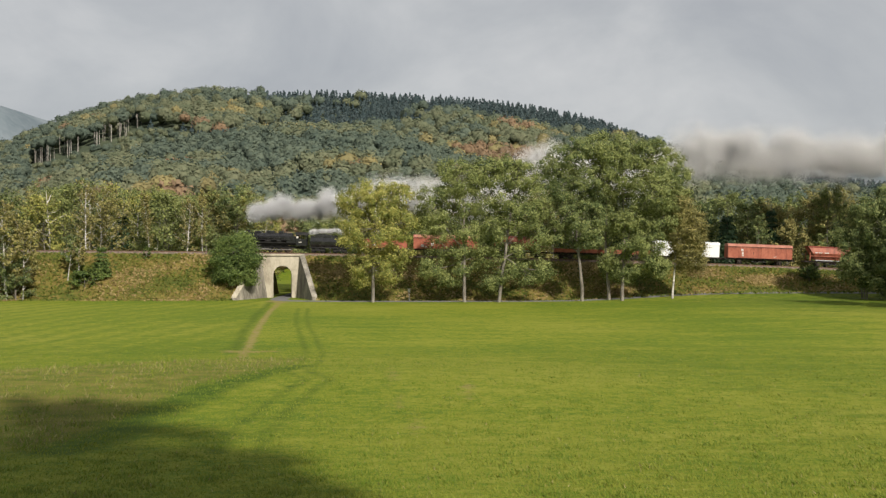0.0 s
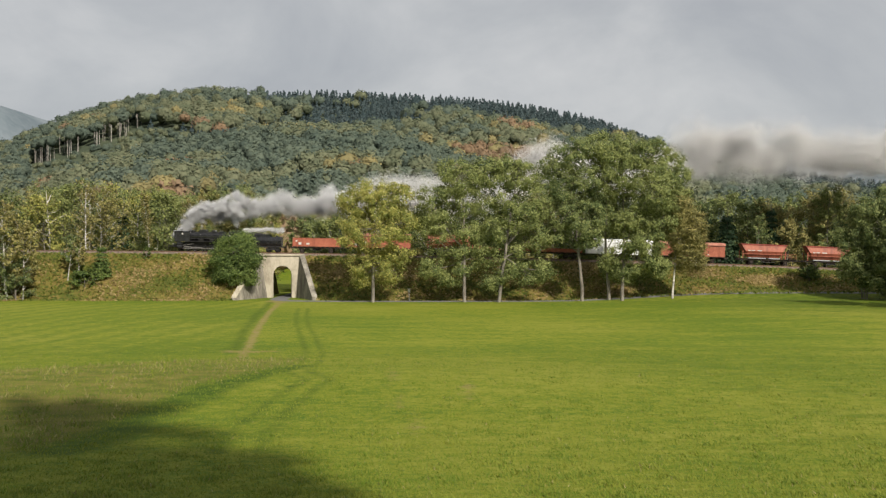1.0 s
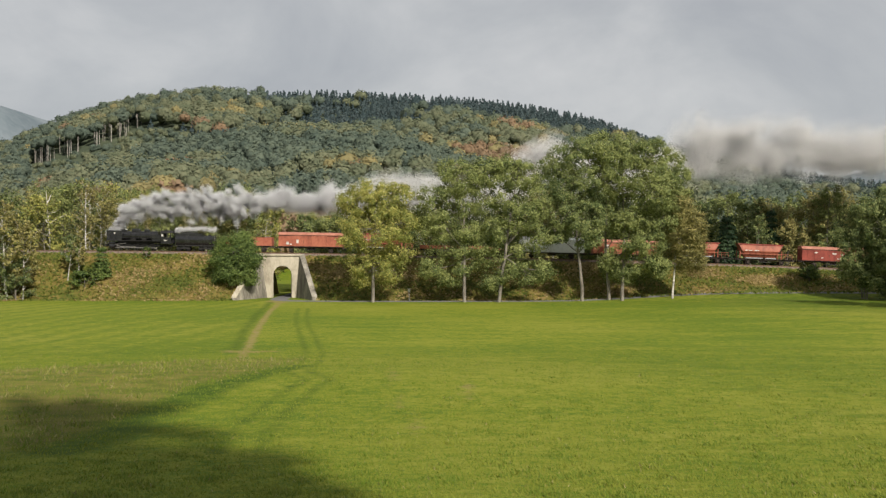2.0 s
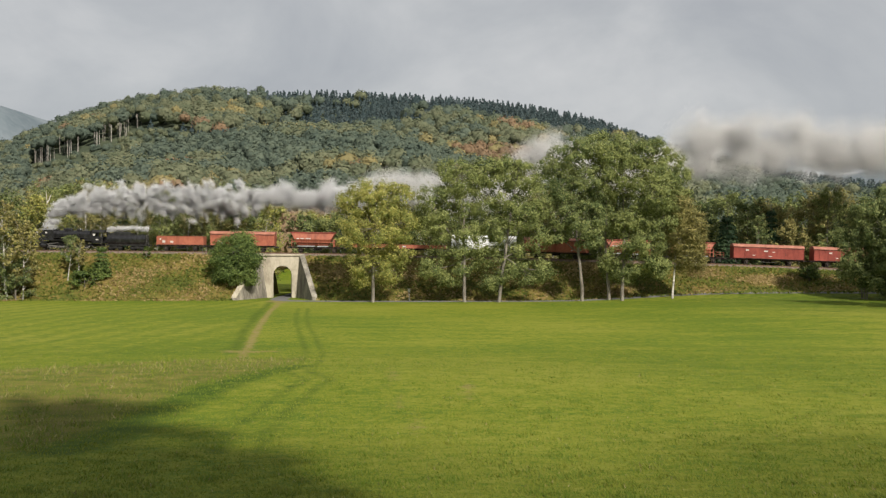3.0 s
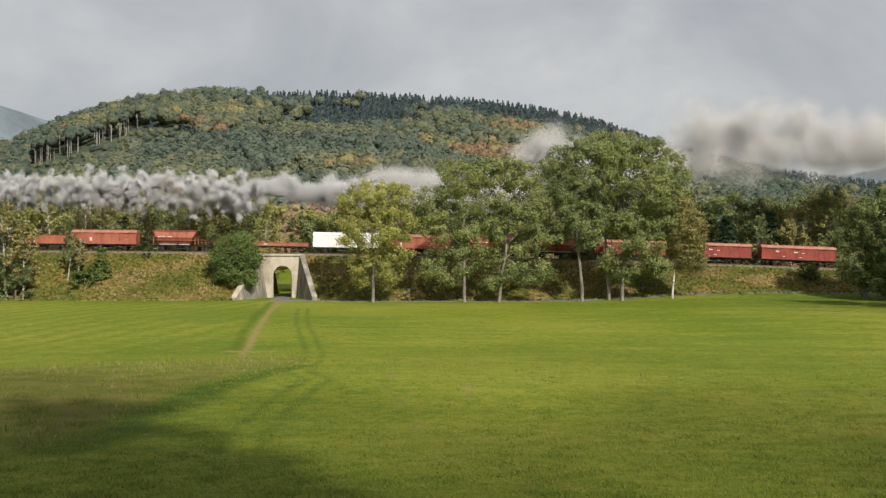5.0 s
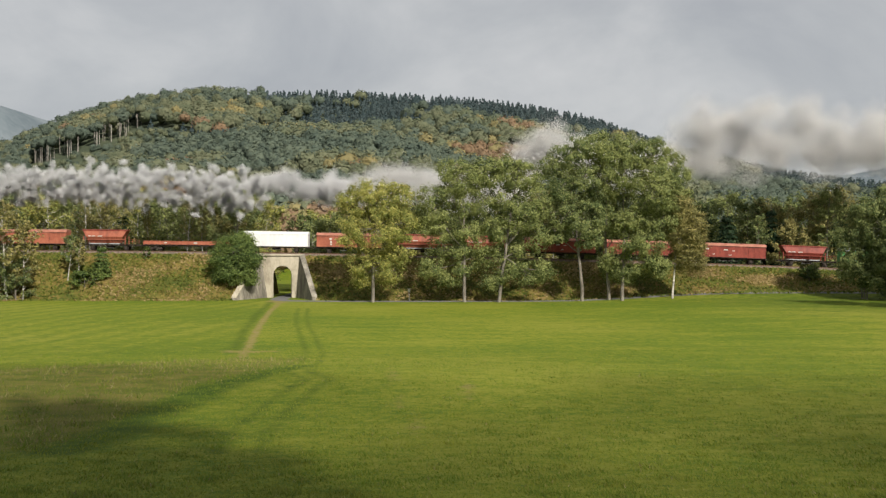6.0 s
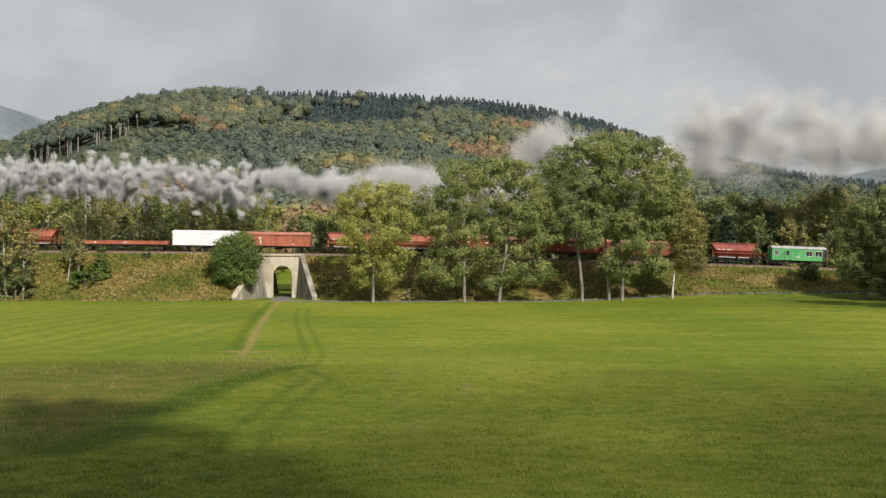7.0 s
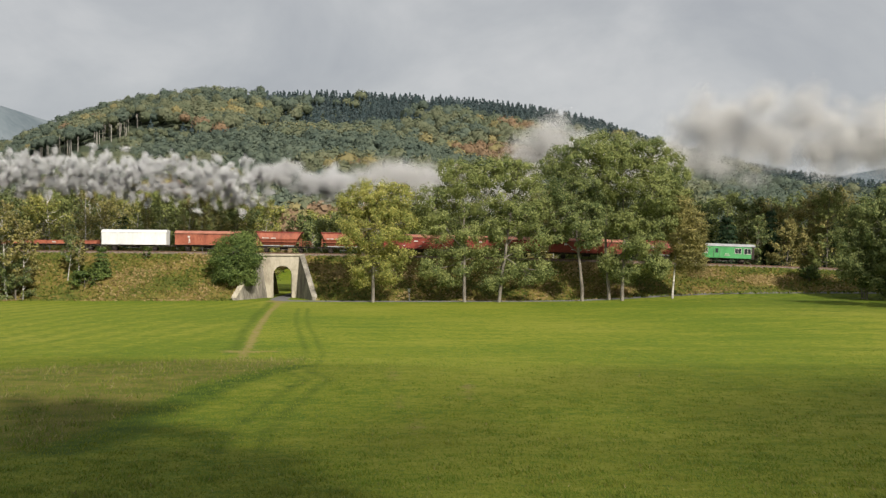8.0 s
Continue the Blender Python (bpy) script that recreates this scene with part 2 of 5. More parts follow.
def part(name, bm, material, parent=None, label=""):
    """Links a bmesh as one mesh object, under a thing or a part."""
    me = bpy.data.meshes.new(name)
    bm.to_mesh(me)
    bm.free()
    me.materials.append(M[material])
    ob = new(name, me)
    ob.parent = parent
    if label:
        ob["label"] = label
    return ob


def box(bm, x0, x1, y0, y1, z0, z1, bev=0.0):
    r = bmesh.ops.create_cube(bm, size=1.0)
    vs = r["verts"]
    for v in vs:
        v.co = Vector(((x0 + x1) / 2 + v.co.x * (x1 - x0), (y0 + y1) / 2 + v.co.y * (y1 - y0), (z0 + z1) / 2 + v.co.z * (z1 - z0)))
    if bev:
        es = list({e for v in vs for e in v.link_edges})
        bmesh.ops.bevel(bm, geom=es, offset=bev, segments=2, affect="EDGES", profile=0.5)


def cyl(bm, r, length, m, seg=20, r2=None):
    bmesh.ops.create_cone(bm, cap_ends=True, segments=seg, radius1=r, radius2=r if r2 is None else r2, depth=length, matrix=m)


def prism(bm, outline, x0, x1):
    """An outline of (y, z) drawn out along x."""
    a = [bm.verts.new((x0, y, z)) for y, z in outline]
    b = [bm.verts.new((x1, y, z)) for y, z in outline]
    k = len(outline)
    for i in range(k):
        bm.faces.new((a[i], a[(i + 1) % k], b[(i + 1) % k], b[i]))
    bm.faces.new(list(reversed(a)))
    bm.faces.new(b)
    bmesh.ops.recalc_face_normals(bm, faces=bm.faces)


def quick_mesh(name, verts, faces, mats, index=None, smooth=False):
    """A mesh of many quads (or triangles) from arrays."""
    me = bpy.data.meshes.new(name)
    verts, faces = np.asarray(verts, np.float32), np.asarray(faces, np.int32)
    k = faces.shape[1]
    me.vertices.add(len(verts))
    me.vertices.foreach_set("co", verts.ravel())
    me.loops.add(faces.size)
    me.loops.foreach_set("vertex_index", faces.ravel())
    me.polygons.add(len(faces))
    me.polygons.foreach_set("loop_start", np.arange(len(faces), dtype=np.int32) * k)
    if index is not None:
        me.polygons.foreach_set("material_index", np.asarray(index, np.int32))
    me.polygons.foreach_set("use_smooth", np.full(len(faces), smooth))
    for m in mats:
        me.materials.append(M[m])
    me.update(calc_edges=True)
    return me


def cards(rng, centres, normals, size, jitter=0.6, aspect=1.0):
    """Bent leaf clumps: a quad each, facing roughly along its normal. Returns vertices and faces."""
    k = len(centres)
    nn = normals + rng.normal(0, jitter, (k, 3))
    nn /= np.linalg.norm(nn, axis=1, keepdims=True) + 1e-9
    ref = rng.normal(0, 1, (k, 3))
    u = np.cross(nn, ref)
    u /= np.linalg.norm(u, axis=1, keepdims=True) + 1e-9
    v = np.cross(nn, u)
    s = (size * rng.uniform(0.6, 1.35, k))[:, None]
    w = s * aspect
    bend = nn * s * rng.uniform(-0.4, 0.1, (k, 1))
    q = np.stack([centres - u * s + bend, centres - v * w * rng.uniform(0.5, 1, (k, 1)), centres + u * s + bend, centres + v * w * rng.uniform(0.5, 1, (k, 1))], 1)
    return q.reshape(-1, 3), np.arange(4 * k).reshape(-1, 4)


# ---- the lie of the land ----
TRACK_Y = 210.0
PX = FOCAL / TRACK_Y


def smooth01(v):
    v = np.clip(v, 0, 1)
    return v * v * (3 - 2 * v)


def rail_z(x):
    p = x * PX + 784
    return EYE - (1.3 + 0.004 * p + 1.2e-5 * p * p) / PX


RIDGE_Y = 1300.0
RIDGE_P = np.array([-900, -300, 0, 60, 140, 230, 310, 400, 550, 700, 850, 950, 1050, 1150, 1250, 1400, 1568, 2000, 2600.0])
RIDGE_H = np.array([90, 165, 198, 224, 256, 278, 292, 296, 300, 296, 285, 272, 252, 218, 188, 158, 136, 122, 110.0])


def ridge_rise(p):
    """How far the hill's crest stands over the eye's level, by the direction seen from the eye."""
    return np.interp(p, RIDGE_P, RIDGE_H)


def ground_z(x, y):
    x, y = np.asarray(x, float), np.asarray(y, float)
    near = 7.9 * np.exp(-np.maximum(y, -120) / 30.0) * (y >= 0) + (7.9 - y * 0.05) * (y < 0)
    z = near + 0.7 * smooth01((x - 15) / 50) * smooth01((y - 90) / 80)
    z = z + 0.18 * np.sin(x * 0.07 + y * 0.03) * smooth01((y - 30) / 60) * (1 - smooth01((y - 150) / 30))
    z = z + 0.9 * smooth01((y - 183) / 13) * smooth01((x - 20) / 30) * (1 - smooth01((y - 215) / 60))
    west = 1 - 0.6 * smooth01((x + 5) / 30)
    z = z + west * (0.75 * np.exp(-(((y - 66) / 14) ** 2)) - 0.45 * np.exp(-(((y - 104) / 20) ** 2)))
    u = np.clip((y - 330) / (RIDGE_Y - 330), 0, 1.0)
    top = ridge_rise(x / np.maximum(y, 1) * FOCAL + 784)
    hill = top * u ** 0.72 * np.minimum(y, RIDGE_Y) / FOCAL - 15 * smooth01(u * 3)
    back = 1 - smooth01((y - RIDGE_Y - 20) / 500)
    wob = 13 * np.sin(x * 0.017 + 1 + y * 0.006) * np.sin(y * 0.013 + x * 0.004) * np.sin(u * np.pi) * smooth01((y - 400) / 200)
    z = z + (np.maximum(hill, 0) + wob) * back
    far = 485 * np.exp(-(((x + 1480) / 300) ** 2)) * smooth01((y - 2200) / 1200)
    far = far + 330 * np.exp(-(((x - 1900) / 1000) ** 2)) * smooth01((y - 2000) / 1300)
    return z + far


def reach(x, y, way, wide):
    """One on a line of points (x, y), falling to nothing at `wide` metres from it."""
    best = np.full(x.shape, 1e9)
    for (ax, ay), (bx, by) in zip(way[:-1], way[1:]):
        t = np.clip(((x - ax) * (bx - ax) + (y - ay) * (by - ay)) / ((bx - ax) ** 2 + (by - ay) ** 2), 0, 1)
        best = np.minimum(best, np.hypot(x - ax - t * (bx - ax), y - ay - t * (by - ay)))
    return np.clip(1 - best / wide, 0, 1)


EDGE_Y = (30, 37, 42, 48, 52, 56, 60, 63, 68, 73)
EDGE_X = (-15.5, -14.6, -14.3, -14.5, -14.3, -14.0, -13.4, -12.5, -11.6, -10.5)


def long_grass(x, y):
    """The unmown corner beside the mown field."""
    rim = np.interp(y, EDGE_Y, EDGE_X)
    far = np.interp(x, (-30, -24, -15), (69, 80, 86))
    return smooth01((rim - x) / 2.5 + 0.4) * smooth01((y - 34) / 7) * (1 - smooth01((y - far) / 5 + 0.4))


def meadow_masks(x, y):
    rim = list(zip(EDGE_X, EDGE_Y))[1:]
    lush = 1.25 * reach(x, y, [(px + 0.7, py) for px, py in rim], 2.0)
    lush = np.maximum(lush, 0.7 * reach(x, y, [(-30.9, 188), (-27.6, 157), (-24.0, 129), (-21.6, 111), (-18.9, 93)], 1.3))
    for off in (-0.7, 0.8):
        lush = np.maximum(lush, 0.66 * reach(x, y, [(px + off, py) for px, py in ((-22.5, 168), (-20.0, 147), (-17.1, 127), (-14.4, 112), (-11.6, 94), (-10.2, 79), (-9.4, 67))], 0.6))
        lush = np.maximum(lush, 0.7 * reach(x, y, [(px + off, py) for px, py in ((-9.4, 67), (-7.5, 62), (-7.9, 58), (-8.2, 53), (-8.2, 48), (-8.1, 43), (-7.4, 37))], 0.7))
    lush = np.maximum(lush, 0.62 * smooth01((x - 28) / 34) * smooth01((y - 120) / 50))
    bare = 0.85 * reach(x, y, [(-29.3, 188), (-26.1, 157), (-22.6, 129), (-20.3, 111), (-17.7, 93), (-16.1, 81)], 0.95)
    bare = np.maximum(bare, 1.0 * reach(x, y, [(-19.5, 96), (-17.6, 95), (-16.3, 96)], 2.2))
    bare = np.maximum(bare, 1.0 * reach(x, y, [(-31.2, 191), (-28.8, 186)], 2.8))
    bare = np.maximum(bare, 0.75 * reach(x, y, [(-28.5, 67), (-26.5, 72)], 1.4))
    bare = np.maximum(bare, 0.62 * reach(x, y, [(-3.6, 71), (-2.6, 58), (-1.9, 51), (-1.0, 42)], 0.6))
    bare = np.maximum(bare, 0.55 * reach(x, y, [(0.8, 72), (1.3, 60), (1.9, 52)], 0.6))
    mown = smooth01((np.interp(y, (80, 190), (-16, -30)) - x) / 4) * smooth01((y - 84) / 8)
    rows = np.sin((x - 0.15 * y) * 2 * math.pi / 4.2 + 0.6 * np.sin(y * 0.04))
    swath = mown * (0.42 + 0.16 * rows)
    east = smooth01((x - 2) / 20) * (0.30 + 0.2 * np.sin((y + 0.35 * x) * 2 * math.pi / 11 + 0.6 * np.sin(x * 0.11)))
    return {"long_grass": 0.85 * long_grass(x, y), "lush": lush, "bare": bare, "swath": np.maximum(swath, east)}


def build_ground():
    xs = np.concatenate([np.linspace(-4200, -320, 70), np.linspace(-300, -98, 52), np.arange(-94, -32, 0.9), np.arange(-32, -4, 0.35), np.arange(-4, 94.1, 0.9), np.linspace(98, 300, 52), np.linspace(320, 4200, 70)])
    ys = np.concatenate([np.linspace(-400, -10, 14), np.linspace(0, 17, 9), np.arange(18, 80, 0.5), np.arange(80, 196, 1.1), np.linspace(197, 260, 26), np.linspace(270, 1500, 110), np.linspace(1530, 4900, 45)])
    gx, gy = np.meshgrid(xs, ys)
    gz = ground_z(gx, gy)
    v = np.stack([gx, gy, gz], -1).reshape(-1, 3)
    nx, ny = len(xs), len(ys)
    i, j = np.meshgrid(np.arange(nx - 1), np.arange(ny - 1))
    a = (j * nx + i).ravel()
    f = np.stack([a, a + 1, a + nx + 1, a + nx], 1)
    # forest floor past 350 m, haze-coloured hill past 1800 m
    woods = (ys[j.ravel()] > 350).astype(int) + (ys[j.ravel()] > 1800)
    me = quick_mesh("ground", v, f, ["grass", "hill_floor", "hazy_hill"], woods, True)
    for name, mask in meadow_masks(gx.ravel(), gy.ravel()).items():
        me.attributes.new(name, "FLOAT", "POINT").data.foreach_set("value", mask.astype(np.float32))
    tagged(new("ground", me), "sunlit green mown meadow sloping to a railway embankment", "meadow", kind="structure")


build_ground()

# ---- railway embankment, track, bridge ----
BX0, BX1 = -35.6, -28.0          # the bridge's front, along the track


def build_bank(name, x0, x1):
    rng = np.random.default_rng(5)
    xs = np.arange(x0, x1 + 0.01, 1.5) if x1 - x0 > 3 else np.array([x0, x1])
    xs[-1] = x1
    rows = []
    for x in xs:
        zr = float(rail_z(x)) - 0.55
        g = float(ground_z(x, 196.0)) - 0.5
        prof = []
        for k in range(11):
            t = k / 10
            bump = (0.5 * noise.noise((x * 0.12, t * 2.2, 3)) + 0.25 * noise.noise((x * 0.5, t * 6, 9))) * math.sin(t * math.pi)
            yy, zz = 194.5 + t * (205.6 - 194.5), g + (zr - g) * (t ** 0.92)
            if x0 < BX0:
                xx = min(x, -38.8 + (BX0 + 0.4 + 38.8) * t)
            else:
                xx = max(x, -23.5 + (BX1 - 0.4 + 23.5) * t)
            prof.append((xx, yy + bump, zz + bump * 0.6))
        prof += [(x, 214.4, zr), (x, 226.0, g - 1)]
        rows.append(prof)
    k = len(rows[0])
    v = np.array(rows).reshape(-1, 3)
    f = [(i * k + j, (i + 1) * k + j, (i + 1) * k + j + 1, i * k + j + 1) for i in range(len(xs) - 1) for j in range(k - 1)]
    ob = new(name, quick_mesh(name, v, f, ["rough_grass"], None, True))
    bm = bmesh.new()
    bm.from_mesh(ob.data)
    bm.verts.ensure_lookup_table()
    n = len(xs)
    bm.faces.new([bm.verts[j] for j in range(k)])
    bm.faces.new([bm.verts[(n - 1) * k + j] for j in reversed(range(k))])
    bmesh.ops.recalc_face_normals(bm, faces=bm.faces)
    bm.to_mesh(ob.data)
    bm.free()
    tagged(ob, "railway embankment overgrown with dry autumn grass and herbs", "embankment", kind="structure")


build_bank("embankment_west", -190.0, BX0 + 0.4)
build_bank("embankment_east", BX1 - 0.4, 190.0)


def along(name, y0, y1, z0, z1, material, label, category, x0=-190.0, x1=190.0, step=5.0):
    """A strip that follows the rise of the line."""
    xs = np.arange(x0, x1 + 0.01, step)
    v, f = [], []
    for x in xs:
        z = float(rail_z(x))
        v += [(x, y0, z + z0), (x, y0, z + z1), (x, y1, z + z1), (x, y1, z + z0)]
    for i in range(len(xs) - 1):
        a, b = i * 4, i * 4 + 4
        f += [(a, b, b + 1, a + 1), (a + 1, b + 1, b + 2, a + 2), (a + 2, b + 2, b + 3, a + 3), (a + 3, b + 3, b, a)]
    return tagged(new(name, quick_mesh(name, v, f, [material])), label, category, kind="structure")


along("track_bed", TRACK_Y - 2.6, TRACK_Y + 2.6, -0.75, -0.17, "ballast", "brown stone ballast bed of the railway line", "ballast")
along("rail_near", TRACK_Y - 0.79, TRACK_Y - 0.72, -0.17, 0.0, "rail", "rusty steel rail on wooden sleepers", "rail")
along("rail_far", TRACK_Y + 0.72, TRACK_Y + 0.79, -0.17, 0.0, "rail", "rusty steel rail on wooden sleepers", "rail")


def build_sleepers():
    v, f = [], []
    for i in range(400):
        x = -130 + i * 0.65
        z = float(rail_z(x)) - 0.165
        b = len(v)
        for dx in (-0.13, 0.13):
            for dy in (-1.3, 1.3):
                v += [(x + dx, TRACK_Y + dy, z - 0.1), (x + dx, TRACK_Y + dy, z + 0.03)]
        f += [(b + 1, b + 5, b + 7, b + 3), (b, b + 4, b + 5, b + 1), (b, b + 1, b + 3, b + 2), (b + 4, b + 6, b + 7, b + 5), (b + 2, b + 3, b + 7, b + 6)]
    tagged(new("sleepers", quick_mesh("sleepers", v, f, ["sleeper"])), "dark wooden sleepers under the rails", "sleepers", kind="stuff")


build_sleepers()


def build_bridge():
    top = float(rail_z((BX0 + BX1) / 2)) - 0.62
    g = float(ground_z(-32, 200)) - 0.25
    e = tagged(new("railway_bridge"), "pale concrete railway bridge with a narrow arched passage", "bridge", kind="structure")
    ax0, ax1 = -33.2, -29.6                     # the arched passage
    r = (ax1 - ax0) / 2
    mid, spring = (ax0 + ax1) / 2, 4.45
    # front and back wall with the arch cut through, and the vault between them
    bm = bmesh.new()
    y0, y1 = 204.2, 215.4
    arc = [(ax0, g)] + [(mid - r * math.cos(a), spring + r * math.sin(a)) for a in np.linspace(0, math.pi, 15)] + [(ax1, g)]
    outer = [(BX0 + 1.3, g), (BX0, top), (BX1, top), (BX1 - 0.6, g)]
    loop_pts = [outer[0], outer[1]] + [(mid, top)] + [outer[2], outer[3]]
    for y in (y0, y1):
        left = [outer[0], outer[1], (mid, top)] + [p for p in reversed(arc[:9])]
        right = [(mid, top), outer[2], outer[3]] + [p for p in reversed(arc[8:])]
        for poly in (left, right):
            bm.faces.new([bm.verts.new((x, y, z)) for x, z in poly])
    for a, b in zip(arc[:-1], arc[1:]):
        bm.faces.new([bm.verts.new(p) for p in ((a[0], y0, a[1]), (b[0], y0, b[1]), (b[0], y1, b[1]), (a[0], y1, a[1]))])
    for a, b in zip(outer[:-1], outer[1:]):
        bm.faces.new([bm.verts.new(p) for p in ((a[0], y0, a[1]), (b[0], y0, b[1]), (b[0], y1, b[1]), (a[0], y1, a[1]))])
    for v in bm.verts:
        v.co.x -= 0.153 * (v.co.y - y0)          # the passage runs askew
    bmesh.ops.remove_doubles(bm, verts=bm.verts, dist=0.001)
    bmesh.ops.recalc_face_normals(bm, faces=bm.faces)
    part("body", bm, "concrete", e)
    bm = bmesh.new()
    box(bm, BX0 - 0.5, BX1 + 0.5, y0 - 0.25, y0 + 0.35, top, top + 0.35, 0.04)
    part("coping", bm, "concrete", e, "weathered concrete coping")
    # raised band round the arch
    bm = bmesh.new()
    for rr0, rr1 in ((r, r + 0.38),):
        ang = np.linspace(0, math.pi, 15)
        for a, b in zip(ang[:-1], ang[1:]):
            q = [(mid - rr0 * math.cos(a), spring + rr0 * math.sin(a)), (mid - rr0 * math.cos(b), spring + rr0 * math.sin(b)),
                 (mid - rr1 * math.cos(b), spring + rr1 * math.sin(b)), (mid - rr1 * math.cos(a), spring + rr1 * math.sin(a))]
            f0 = [bm.verts.new((x, y0 - 0.06, z)) for x, z in q]
            f1 = [bm.verts.new((x, y0 + 0.02, z)) for x, z in q]
            bm.faces.new(f0)
            for i in range(4):
                bm.faces.new((f0[i], f0[(i + 1) % 4], f1[(i + 1) % 4], f1[i]))
    bmesh.ops.recalc_face_normals(bm, faces=bm.faces)
    part("arch_ring", bm, "concrete", e)
    for side, xa, xb, fx in (("left", BX0, -38.4, BX0 + 1.3), ("right", BX1, -24.2, BX1 - 0.6)):
        s = -1 if side == "left" else 1
        bm = bmesh.new()
        yf, yn = y0 + 0.1, 193.6
        inner = [(fx, yf, g), (xa - s * 0.02, yf, top + 0.2), (xb, yn, g + 0.7), (xb - s * 0.2, yn, g)]
        th = 0.75
        outer_pts = [(x + s * th, y, z) for x, y, z in inner]
        a = [bm.verts.new(p) for p in inner]
        b = [bm.verts.new(p) for p in outer_pts]
        bm.faces.new(a)
        bm.faces.new(list(reversed(b)))
        for i in range(4):
            bm.faces.new((a[i], a[(i + 1) % 4], b[(i + 1) % 4], b[i]))
        bmesh.ops.recalc_face_normals(bm, faces=bm.faces)
        wing = part("wing_wall", bm, "wing", e, "stained sloping concrete wing wall")
        bm = bmesh.new()
        p0, p1 = Vector(inner[1]), Vector(inner[2])
        w = Vector((s * (th + 0.12), 0, 0))
        o = Vector((-s * 0.12, 0, 0))
        up = Vector((0, 0.0, 0.22))
        vs = [bm.verts.new(p) for p in (p0 + o, p1 + o, p1 + w, p0 + w, p0 + o + up, p1 + o + up, p1 + w + up, p0 + w + up)]
        for f in ((3, 2, 1, 0), (4, 5, 6, 7), (0, 1, 5, 4), (1, 2, 6, 5), (2, 3, 7, 6), (3, 0, 4, 7)):
            bm.faces.new([vs[i] for i in f])
        bmesh.ops.recalc_face_normals(bm, faces=bm.faces)
        part("capstone", bm, "concrete" if s < 0 else "wing", wing, "pale concrete capping of the wing wall")


build_bridge()


def ribbon(name, pts, width, material, label, category, lift=0.03):
    """A strip of road laid on the ground along points (x, y), with a low edge."""
    pts = [Vector(p) for p in pts]
    fine = []
    for i in range(len(pts) - 1):
        p0, p1, p2, p3 = pts[max(i - 1, 0)], pts[i], pts[i + 1], pts[min(i + 2, len(pts) - 1)]
        for k in range(14):
            t = k / 14
            fine.append(0.5 * (2 * p1 + (p2 - p0) * t + (2 * p0 - 5 * p1 + 4 * p2 - p3) * t * t + (3 * p1 - p0 - 3 * p2 + p3) * t ** 3))
    fine.append(pts[-1])
    v, f = [], []
    for i, p in enumerate(fine):
        d = (fine[min(i + 1, len(fine) - 1)] - fine[max(i - 1, 0)]).normalized()
        nrm = Vector((-d.y, d.x))
        for s, low in ((-1.25, 0.12), (-0.96, 0), (-0.4, -0.01), (0.4, -0.01), (0.96, 0), (1.25, 0.12)):
            q = p + nrm * (s * width / 2)
            v.append((q.x, q.y, float(ground_z(q.x, q.y)) + lift - low))
    for i in range(len(fine) - 1):
        for j in range(5):
            a = i * 6 + j
            f.append((a, a + 1, a + 7, a + 6))
    ob = new(name, quick_mesh(name, v, f, [material], None, True))
    return tagged(ob, label, category, kind="structure")


ribbon("road", [(-31.4, 240), (-31.4, 216), (-31.4, 203), (-30.2, 194.5), (-24, 190.3), (-5, 189.6), (18, 190.5), (40, 192.5), (58, 193.5), (80, 193.0), (120, 190.0)], 3.0,
       "asphalt", "narrow grey asphalt lane along the embankment foot", "road", 0.06)

# ---- train ----

def at_track(x):
    """The pose of a vehicle whose middle stands at x on the line."""
    x = float(x)
    slope = float(rail_z(x + 3) - rail_z(x - 3)) / 6
    return Matrix.Translation((x, TRACK_Y, float(rail_z(x)))) @ Matrix.Rotation(-math.atan(slope), 4, "Y")


def lead(t):
    """Where the white van's front end stands on the line at t seconds."""
    return (1152 - 117.6 * t - 0.49 * t * t - 784) / PX


MOVING = []          # (thing, offset behind the white van's front end)
WHEELS = []          # (wheelset, radius)


